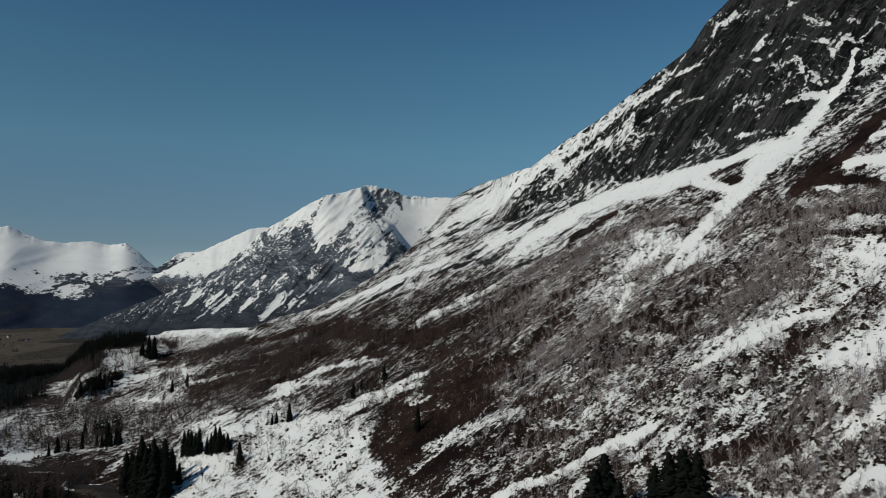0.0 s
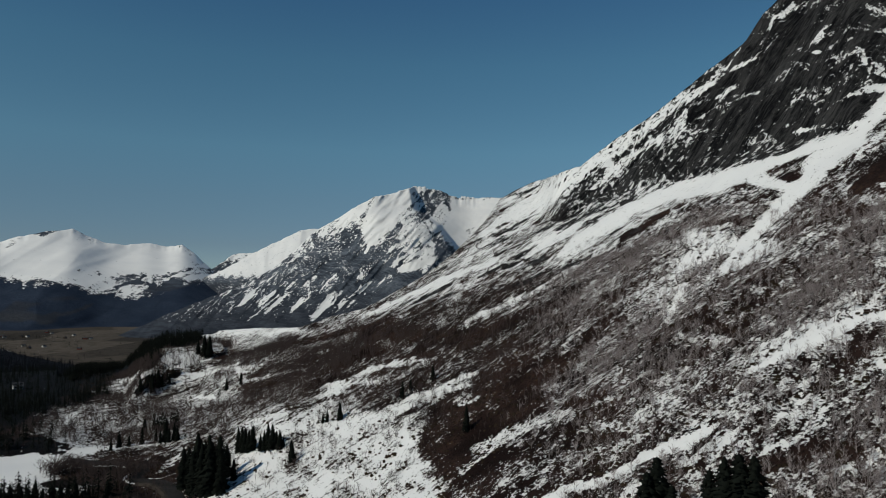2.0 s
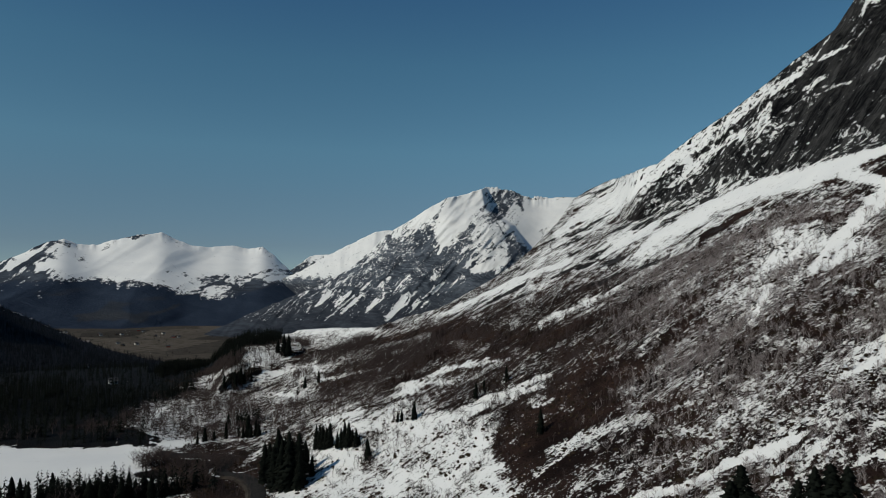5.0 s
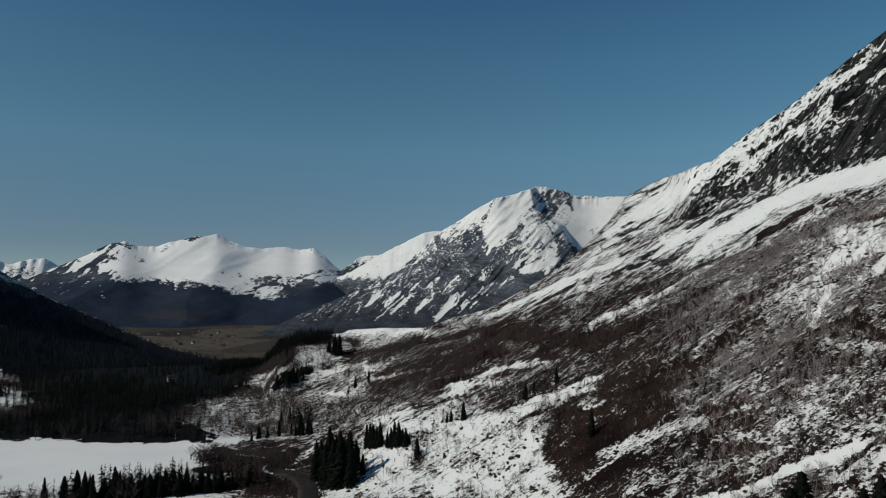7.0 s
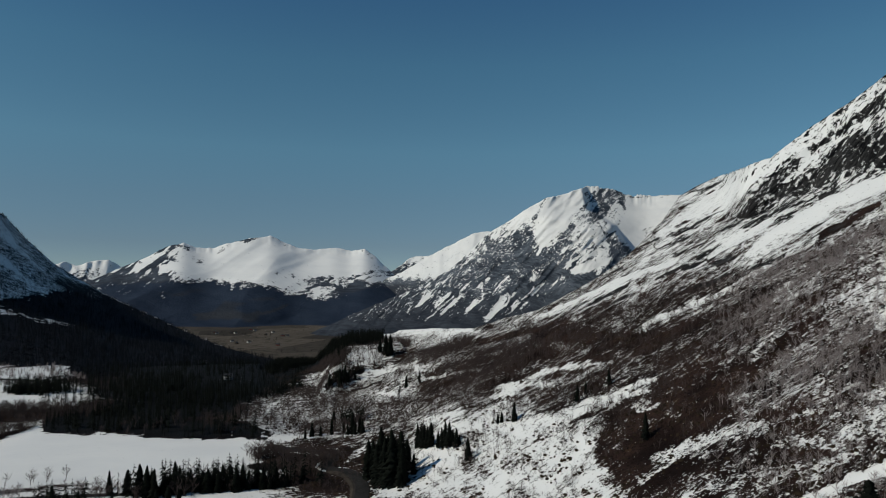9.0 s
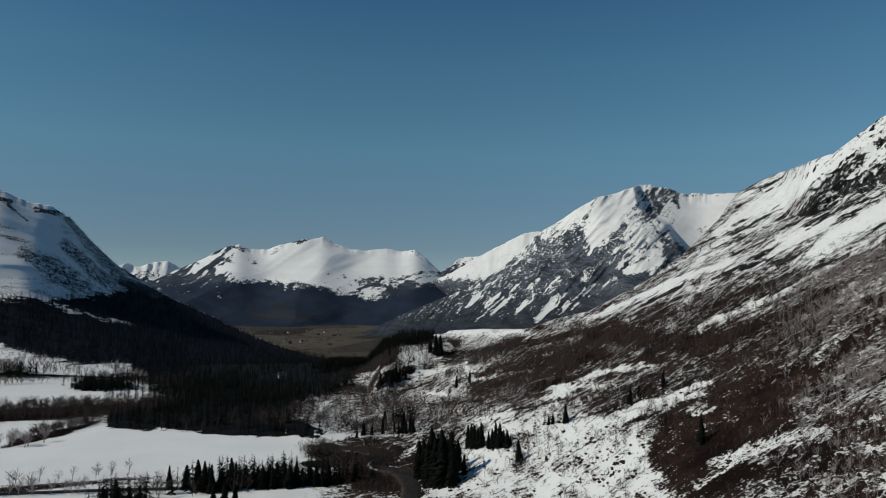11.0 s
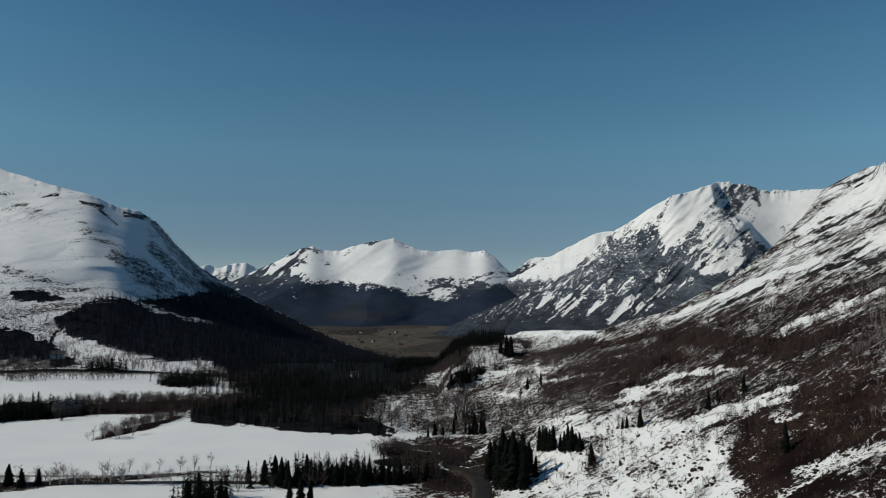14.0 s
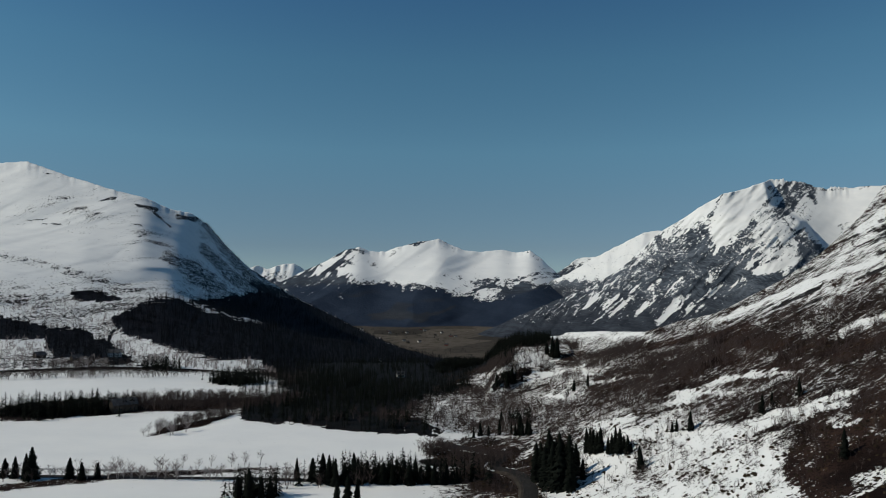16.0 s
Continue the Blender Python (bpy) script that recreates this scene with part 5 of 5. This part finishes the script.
for rows in (SPRUCE_HILL, SPRUCE_FIELD, SPRUCE_NEAR, SPRUCE_ROW, SPRUCE_FRONT):
    for a, e, px in rows:
        p = ground_at(a, e)
        h = (p - Vector((0, 0, EYE))).length * px * PX * random.uniform(0.72, 1.12)
        src = spruce_kinds[used % 5]
        m = pose(p.x, p.y, p.z, 0, 0, used * 77.0)
        if used < 5:
            ob = src
            ob.matrix_basis = m
        else:
            ob = copy_thing(src, m)
        wide = h * random.uniform(0.8, 1.25) * (1.5 if rows is SPRUCE_ROW else 1.45 if px > 105 else 1.1)
        ob.scale = (wide, wide, h)
        used += 1

# spruce forests: terrace edge, valley bottom, lower flank of the west mountain
WOODS = [(26.49, -7.42, 24, 7, 10, 1.2), (31.82, -8.59, 22, 8, 0, .9), (21.46, -8.71, 26, 5, 15, .6), (28.26, -5.17, 45, 20, 0, 1), (24.66, -4.42, 40, 7, 0, 1), (30.21, -6.21, 40, 8, 10, .6), (38.08, -8.52, 110, 22, 0, 1), (42.19, -8.47, 110, 30, 0, 1), (35.74, -10.53, 60, 8, 0, .4), (42.15, -10.46, 90, 10, 0, .6), (60.18, -9.28, 80, 12, -1, 1), (48.37, -7.63, 44, 7, -2, 1), (54.00, -6.50, 40, 6, -2, .35), (27.41, -7.62, 40, 8, 0, .5), (34.84, -8.97, 60, 12, 0, .8), (36.14, -15.17, 140, 7, 0, .9), (27.89, -5.03, 40, 22, 0, 1), (47.30, -16.02, 40, 10, 0, 1.2)]
forest = 7.0 * strokes(gA, gE, TERRACE_WOOD) + patches(gA, gE, WOODS) + 0.5 * step(0.3, 0.8, wood[:, :NC])
pl, _ = scatter(forest * step(1500, 1200, gR) * (500 / gR) ** 2, 5200, 21, (5, 10), (0.9, 1.4))
pl2, _ = scatter(patches(gA, gE, [(60.18, -9.36, 75, 6, -1, 1), (48.36, -7.80, 42, 4, -2, 1), (54.00, -6.59, 34, 4, -2, .35), (63.67, -9.08, 40, 4, -1, .4), (36.13, -15.59, 140, 4, 0, 1.6), (47.07, -16.36, 36, 6, 0, 2)]), 520, 23, (7, 14), (0.9, 1.4))
pl = np.concatenate([pl, pl2])
spread("spruce_forest", [spruce_shape(400 + k, 6, 5, 0.2) for k in range(6)], pl, spruce_mat, "dark spruce forest on the valley floor", "forest", 6)

lA, lR, lZ, lF = LM
rng = np.random.default_rng(31)
w = (lF["wood"] > 0.4) * lR * np.abs(np.gradient(lR, axis=0)) * 1.0
lE = np.degrees(np.arctan2(lZ - EYE, lR))
w = w * (lE >= np.maximum.accumulate(lE, axis=0) - 0.4)
w = w / lR ** 1.2
w[-2:] = 0
idx = rng.choice(w.size, 6500, p=(w / w.sum()).ravel())
a, r, z = lA.ravel()[idx] + rng.uniform(-.05, .05, 6500), lR.ravel()[idx], lZ.ravel()[idx]
pl = np.stack([-np.sin(np.radians(a)) * r, np.cos(np.radians(a)) * r, z - 1, rng.uniform(8, 15, 6500), rng.uniform(0.9, 1.4, 6500)], -1)
spread("mountain_forest", [spruce_shape(420 + k, 3, 5, 0.26) for k in range(5)], pl, hazed_spruce_mat, "dark spruce forest on the mountain's lower flank", "forest", 7)

# scattered birches on the snowy lower slopes of the west mountain
w = (lF["wood"] < 0.2) * np.abs(np.gradient(lR, axis=0)) * step(-0.5, -2.0, lE + 1.5 * (fbm(lA * 1.5, lE * 2, 3, 301) - 0.5)) * (0.15 + step(0.45, 0.6, fbm(lA * 2, lE * 3, 4, 302)))
w = w * (lE >= np.maximum.accumulate(lE, axis=0) - 0.2)
w[-2:] = 0
idx = rng.choice(w.size, 1500, p=(w / w.sum()).ravel())
a, r, z = lA.ravel()[idx] + rng.uniform(-.05, .05, 1500), lR.ravel()[idx], lZ.ravel()[idx]
pl = np.stack([-np.sin(np.radians(a)) * r, np.cos(np.radians(a)) * r, z - 0.5, rng.uniform(3.5, 7, 1500), rng.uniform(0.9, 1.3, 1500)], -1)
spread("mountain_birch", [birch_shape(60 + k, 6, 2.6) for k in range(5)], pl, birch_mat, "scattered leafless birches on the snowy lower mountain", "birch wood", 9)

# small trees that pepper the flank under the crest
w = (strokes(lA, lE, LEFT_FLANK) + 0.35 * strokes(lA, lE, LEFT_BAND) + 0.25 * step(52, 47, lA) * step(2.5, 1.0, lE)) * (0.25 + step(0.40, 0.60, fbm(lA * 3, lE * 4, 4, 303))) * (lF["wood"] < 0.3) * np.abs(np.gradient(lR, axis=0))
w = w * (lE >= np.maximum.accumulate(lE, axis=0) - 0.2)
w[-2:] = 0
idx = rng.choice(w.size, 5200, p=(w / w.sum()).ravel())
a, r, z = lA.ravel()[idx] + rng.uniform(-.05, .05, 5200), lR.ravel()[idx], lZ.ravel()[idx]
pl = np.stack([-np.sin(np.radians(a)) * r, np.cos(np.radians(a)) * r, z - 0.5, rng.uniform(2.5, 6, 5200), rng.uniform(0.9, 1.4, 5200)], -1)
spread("flank_trees", [spruce_shape(460 + k, 2, 5, 0.28) for k in range(5)], pl, dark_birch_mat, "small dark trees dotted over the snowy mountain flank", "trees", 14)

# birch rows along the field edges
HEDGES = [(51.48, -9.23, 150, 9, -1, 2.2), (51.44, -10.70, 66, 3.5, 11, 2.6), (59.17, -6.95, 160, 2.5, -2, .8), (57.07, -13.87, 230, 2.5, -1, .5), (32.37, -13.37, 24, 8, 0, 2.5), (38.42, -15.47, 170, 12, 0, .5), (38.50, -10.96, 120, 12, 0, .1), (60.31, -5.76, 110, 12, -3, .7), (28.32, -10.46, 120, 30, 0, .3), (29.67, -14.63, 40, 20, 0, .6), (28.75, -13.97, 44, 10, 0, 1.6)]
hedge = patches(gA, gE, HEDGES)
pl, _ = scatter(hedge * step(1000, 800, gR), 3200, 22, (4, 8))
spread("birch_hedge", [birch_shape(40 + k, 14, 1.15, 3) for k in range(6)], pl, grey_birch_mat, "rows of leafless birches and alders along snowy fields", "hedgerow", 8)


# ---- roads, fences, buildings ----
def surface_material(name, a, b, size, rough=0.85, bump=0.4):
    m, n, l = material(name)
    g1, g2 = grain(m, (1, 1, 1), size, 5, 0.65), grain(m, (1, 1, 1), size * 0.12, 3, 0.5)
    t = math_node(m, "ADD", math_node(m, "MULTIPLY", g1, 0.6), math_node(m, "MULTIPLY", g2, 0.4))
    l.new(mix_color(m, ramp(m, t, 0.35, 0.65), (*a, 1), (*b, 1)), n["Principled BSDF"].inputs["Base Color"])
    l.new(node(m, "ShaderNodeBump", {"Height": g1, "Strength": bump, "Distance": 0.05}).outputs[0], n["Principled BSDF"].inputs["Normal"])
    n["Principled BSDF"].inputs["Roughness"].default_value = rough
    n["Principled BSDF"].inputs["Specular IOR Level"].default_value = 0.5 if rough < 0.5 else 0.1
    return m


asphalt = surface_material("wet_asphalt", (0.016, 0.015, 0.015), (0.036, 0.034, 0.032), 1.5, 0.95)
gravel = surface_material("gravel_verge", (0.020, 0.017, 0.014), (0.060, 0.050, 0.041), 2.0)
old_wood = surface_material("weathered_wood", (0.028, 0.024, 0.021), (0.075, 0.064, 0.055), 3.0)
white_wall = surface_material("white_painted_boards", (0.45, 0.44, 0.42), (0.62, 0.61, 0.58), 0.8)
red_wall = surface_material("red_painted_boards", (0.10, 0.022, 0.016), (0.17, 0.036, 0.026), 0.8)
slate = surface_material("slate_roof", (0.035, 0.036, 0.04), (0.08, 0.082, 0.09), 1.2)
dark_glass = surface_material("window_glass", (0.012, 0.015, 0.02), (0.03, 0.035, 0.04), 0.5, 0.15, 0.0)
snow_pile = surface_material("ploughed_snow", (0.62, 0.63, 0.65), (0.82, 0.83, 0.85), 0.5)


def smooth_path(points, n):
    """A curve through ground points given as bearing and height angle, dropped on the ground."""
    pts = [ground_at(a, e) for a, e in points]
    out = []
    for k in range(len(pts) - 1):
        p0, p1, p2, p3 = pts[max(k - 1, 0)], pts[k], pts[k + 1], pts[min(k + 2, len(pts) - 1)]
        for i in range(n):
            t = i / n
            out.append(0.5 * (2 * p1 + (p2 - p0) * t + (2 * p0 - 5 * p1 + 4 * p2 - p3) * t * t + (3 * p1 - p0 - 3 * p2 + p3) * t ** 3))
    out.append(pts[-1])
    return out


def ground_xy(x, y):
    return ground_z(math.degrees(math.atan2(-x, y)), math.hypot(x, y))


def ribbon(name, path, section, mat, label, category, kind="structure", taper=False):
    """A band along a path; section: rows of sideways offset and height above the ground under the middle."""
    co, quads = [], []
    for k, p in enumerate(path):
        d = (path[min(k + 1, len(path) - 1)] - path[max(k - 1, 0)])
        d.z = 0
        d.normalize()
        side = Vector((d.y, -d.x, 0))
        z = max(ground_xy(p.x + side.x * q, p.y + side.y * q) for q in (-2.5, 0, 2.5))
        f = max(math.sin(math.pi * k / (len(path) - 1)) * (0.6 + 0.8 * noise.noise(p * 0.35 + Vector((3, 0, 0)))), 0.0) if taper else 1.0
        mid = sum(o for o, _ in section) / len(section)
        co += [(p.x + side.x * (mid + (o - mid) * (0.4 + f * 0.9 if taper else 1)), p.y + side.y * (mid + (o - mid) * (0.4 + f * 0.9 if taper else 1)), z + (h if h < 0 or not taper else h * f)) for o, h in section]
    w = len(section)
    for k in range(len(path) - 1):
        for i in range(w - 1):
            quads.append((k * w + i, k * w + i + 1, (k + 1) * w + i + 1, (k + 1) * w + i))
    me = bpy.data.meshes.new(name)
    me.from_pydata(co, [], quads)
    me.materials.append(mat)
    return tagged(new(name, me), label, category, kind=kind)


ROAD_PATH = smooth_path([(32.02, -12.70), (31.19, -12.89), (30.04, -13.11), (28.28, -13.34), (27.26, -13.64), (27.16, -14.03), (27.62, -14.37), (27.15, -14.63), (25.95, -14.84), (25.11, -15.34), (24.68, -16.01), (24.72, -16.76), (25.08, -17.59)], 6)
ribbon("road_bank", ROAD_PATH, [(-6.5, -2.5), (-3.8, 0.1), (3.8, 0.1), (6.5, -2.5)], gravel, "brown gravel verge of the valley road", "verge")
ribbon("road", ROAD_PATH, [(-2.9, -0.2), (-2.8, 0.32), (0, 0.38), (2.8, 0.32), (2.9, -0.2)], asphalt, "narrow dark wet asphalt valley road", "road")
for lo, hi, off in ((30, 44, 3.9), (40, 50, -3.9), (12, 22, 3.9)):
    ribbon("snow_bank", ROAD_PATH[lo:hi], [(off - 0.7, -0.3), (off - 0.35, 0.5), (off + 0.3, 0.55), (off + 0.9, -0.3)], snow_pile, "low bank of ploughed snow beside the road", "snow bank", taper=True)
LANE_PATH = smooth_path([(66.11, -12.99), (64.17, -13.25), (60.02, -13.79), (54.75, -14.40), (49.87, -14.84), (45.59, -15.18), (42.04, -15.46), (38.42, -15.81)], 8)
ribbon("lane", LANE_PATH, [(-2.6, -1.6), (-1.7, 0.25), (1.7, 0.25), (2.6, -1.6)], asphalt, "bare dark lane along the edge of the snowy field", "road")


def box(bm, x0, x1, y0, y1, z0, z1):
    v = [bm.verts.new((x, y, z)) for z in (z0, z1) for x, y in ((x0, y0), (x1, y0), (x1, y1), (x0, y1))]
    for q in ((3, 2, 1, 0), (4, 5, 6, 7), (0, 1, 5, 4), (1, 2, 6, 5), (2, 3, 7, 6), (3, 0, 4, 7)):
        bm.faces.new([v[i] for i in q])


def part(name, bm, mat, parent, label=""):
    me = bpy.data.meshes.new(name)
    bm.to_mesh(me)
    bm.free()
    me.materials.append(mat)
    ob = new(name, me)
    ob.parent = parent
    return tagged(ob, label) if label else ob


def fence(path, gap, label):
    """Posts and two rails along a path."""
    e = new("fence")
    tagged(e, label, "fence")
    bm = bmesh.new()
    box(bm, -0.09, 0.09, -0.09, 0.09, -0.4, 1.25)
    post = bpy.data.meshes.new("post")
    bm.to_mesh(post)
    bm.free()
    post.materials.append(old_wood)
    last, tops = None, []
    for p in path:
        z = ground_xy(p.x, p.y)
        if last is None or (Vector((p.x, p.y)) - Vector((last.x, last.y))).length > gap:
            ob = new("post", post)
            ob.parent = e
            ob.matrix_basis = pose(p.x, p.y, z)
            tops.append(Vector((p.x, p.y, z)))
            last = p
    for h in (0.65, 1.1):
        bm = bmesh.new()
        for a, b in zip(tops, tops[1:]):
            d = (b - a).normalized()
            s = Vector((d.y, -d.x, 0)) * 0.05
            v = [bm.verts.new(q + Vector((0, 0, h + k)) + o) for q in (a, b) for k, o in ((0, s), (0.14, s), (0.14, -s), (0, -s))]
            for i in range(4):
                bm.faces.new((v[i], v[(i + 1) % 4], v[4 + (i + 1) % 4], v[4 + i]))
        part("rail", bm, old_wood, e)
    return e


fence(smooth_path([(65.49, -12.75), (64.18, -12.92), (60.04, -13.44), (54.76, -14.05), (49.88, -14.51), (45.60, -14.85), (42.05, -15.21)], 30), 3.2, "weathered wooden rail fence along the snowy field")


def house(name, p, turn, w, d, h, wall_mat, roof_mat, label, storeys=1):
    """A gabled house with walls, a two-sided roof with eaves, a chimney, a door and windows."""
    e = new(name)
    tagged(e, label, "barn" if name == "barn" else "house")
    rise = d * 0.38
    bm = bmesh.new()
    v = [bm.verts.new(q) for q in ((-w / 2, -d / 2, -1), (w / 2, -d / 2, -1), (w / 2, d / 2, -1), (-w / 2, d / 2, -1), (-w / 2, -d / 2, h), (w / 2, -d / 2, h), (w / 2, d / 2, h), (-w / 2, d / 2, h), (-w / 2, 0, h + rise), (w / 2, 0, h + rise))]
    for q in ((0, 1, 5, 4), (2, 3, 7, 6), (1, 2, 6, 9, 5), (3, 0, 4, 8, 7), (3, 2, 1, 0)):
        bm.faces.new([v[i] for i in q])
    part("wall", bm, wall_mat, e)
    bm = bmesh.new()
    o, t = 0.5, 0.25
    k = rise / (d / 2)
    for s in (-1, 1):
        y0, z0 = s * (d / 2 + o), h - o * k
        v = [bm.verts.new(q) for q in ((-w / 2 - o, y0, z0 + 0.05), (w / 2 + o, y0, z0 + 0.05), (w / 2 + o, 0, h + rise + 0.05), (-w / 2 - o, 0, h + rise + 0.05), (-w / 2 - o, y0, z0 + t), (w / 2 + o, y0, z0 + t), (w / 2 + o, 0, h + rise + t), (-w / 2 - o, 0, h + rise + t))]
        for q in ((3, 2, 1, 0), (4, 5, 6, 7), (0, 1, 5, 4), (1, 2, 6, 5), (3, 0, 4, 7)):
            bm.faces.new([v[i] for i in q])
    roof = part("roof", bm, roof_mat, e)
    if name != "barn":
        bm = bmesh.new()
        box(bm, w * 0.12, w * 0.12 + 0.8, -0.4, 0.4, h + rise - 0.5, h + rise + 1.1)
        part("chimney", bm, slate, roof)
    bm = bmesh.new()
    dw = 1.6 if name == "barn" else 0.5
    box(bm, -dw, dw, -d / 2 - 0.06, -d / 2 + 0.05, 0, min(h - 0.3, 2.8 if name == "barn" else 2.1))
    part("door", bm, old_wood, e)
    for st in range(storeys):
        for x in (-0.36, -0.2, 0.2, 0.36):
            bm = bmesh.new()
            z = 1.0 + st * 2.7
            box(bm, x * w - 0.5, x * w + 0.5, -d / 2 - 0.05, -d / 2 + 0.05, z, z + 1.2)
            part("window", bm, dark_glass, e)
    e.matrix_basis = pose(p.x, p.y, p.z, 0, 0, turn)
    return e


def mountain_at(grid, az, el):
    gA_, gR_, gZ_, _ = grid
    j = int(np.argmin(np.abs(gA_[0] - az)))
    e = np.degrees(np.arctan2(gZ_[:, j] - EYE, gR_[:, j]))
    i = int(np.argmax(e >= el))
    r = gR_[i, j]
    return Vector((-math.sin(radians(az)) * r, math.cos(radians(az)) * r, gZ_[i, j]))


for a, e in [(56.53, -9.49)]:
    house("barn", ground_at(a, e), a + 20, 15, 9, 4.5, old_wood, slate, "grey weathered wooden barn between snowy fields")
for a, e in [(57.23, -5.55)]:
    house("house", mountain_at(LM, a, e), a - 15, 11, 8, 4.5, white_wall, slate, "white wooden farmhouse with a slate roof", 2)
for a, e in [(62.09, -5.44), (59.76, -5.78)]:
    house("house", mountain_at(LM, a, e), a + 25, 9, 7, 3, old_wood, slate, "small dark weathered wooden house on the snowy hillside")
for a, e in [(37.10, -6.26), (35.37, -7.53)]:
    house("house", ground_at(a, e) if e < -7.4 else mountain_at(LM, a, e), a + 10, 6.5, 5.5, 3, white_wall, slate, "white house among dark spruces", 2)


# farms on the plain far down the valley
for k, (a, e) in enumerate([(38.62, -3.69), (36.39, -3.87), (36.30, -3.96), (35.28, -3.96), (34.90, -3.95), (33.74, -3.67), (33.41, -3.76), (32.57, -4.12), (32.01, -3.93), (31.26, -4.20), (30.88, -4.20), (34.80, -4.78), (33.87, -4.69), (31.62, -4.94), (35.13, -4.60)]):
    house("house", ground_at(a, e), a + (35, -20, 10, 60)[k % 4], 10, 8, 3.5, (white_wall, red_wall, white_wall, old_wood)[k % 4], slate, ("white farmhouse on the brown valley plain", "red barn on the brown valley plain", "white farmhouse on the brown valley plain", "grey barn on the brown valley plain")[k % 4], 2)


# leafless birches that stand singly by the lane and the fields
def birch_thing(seed):
    e = new("birch")
    v, f = birch_shape(seed, 26, 1.5, 3)
    t = new("trunk", tri_mesh("trunk", v[:4], f[:3], birch_mat))
    c = new("crown", tri_mesh("crown", v[4:], f[3:] - 4, birch_mat))
    t.parent = c.parent = e
    return tagged(e, "leafless grey birch beside a snowy field", "tree", "birches by the lane")


birch_kinds = [birch_thing(500 + k) for k in range(4)]
BIRCH_ROW = [(63.83, -13.40, 16), (61.79, -13.69, 16), (61.16, -13.77, 20), (60.84, -13.81, 18), (58.74, -14.04, 18), (57.36, -14.23, 26), (56.79, -14.28, 30), (56.30, -14.33, 20), (55.80, -14.38, 24), (55.25, -14.47, 24), (54.98, -14.50, 20), (54.07, -14.58, 20), (53.55, -14.67, 24), (52.63, -14.74, 32), (51.52, -14.83, 22), (50.57, -14.95, 22), (50.16, -14.98, 26), (49.70, -15.01, 24), (49.28, -15.04, 26), (47.32, -15.20, 20), (45.50, -15.35, 30), (44.49, -15.40, 22), (42.94, -15.42, 20), (54.01, -11.45, 30), (53.25, -11.55, 22), (53.01, -11.48, 20), (52.04, -11.33, 22)]
for k, (a, e, px) in enumerate(BIRCH_ROW):
    p = ground_at(a, e)
    h = (p - Vector((0, 0, EYE))).length * px * PX
    m = pose(p.x, p.y, p.z, 0, 0, k * 61.0)
    ob = birch_kinds[k] if k < 4 else copy_thing(birch_kinds[k % 4], m)
    ob.matrix_basis = m
    ob.scale = (h, h, h)


# bushes and small trees dotted over the far plain
plain = step(1650, 1750, gR) * step(2900, 2700, gR) * (0.1 + step(0.55, 0.65, fbm(gS / 120, gC / 60, 4, 401)))
pl, _ = scatter(plain, 420, 33, (5, 10), (1.2, 2.2))
spread("field_trees", [spruce_shape(440 + k, 4, 5, 0.3) for k in range(4)], pl, spruce_mat, "dark trees dotted along the field edges of the plain", "trees", 10)
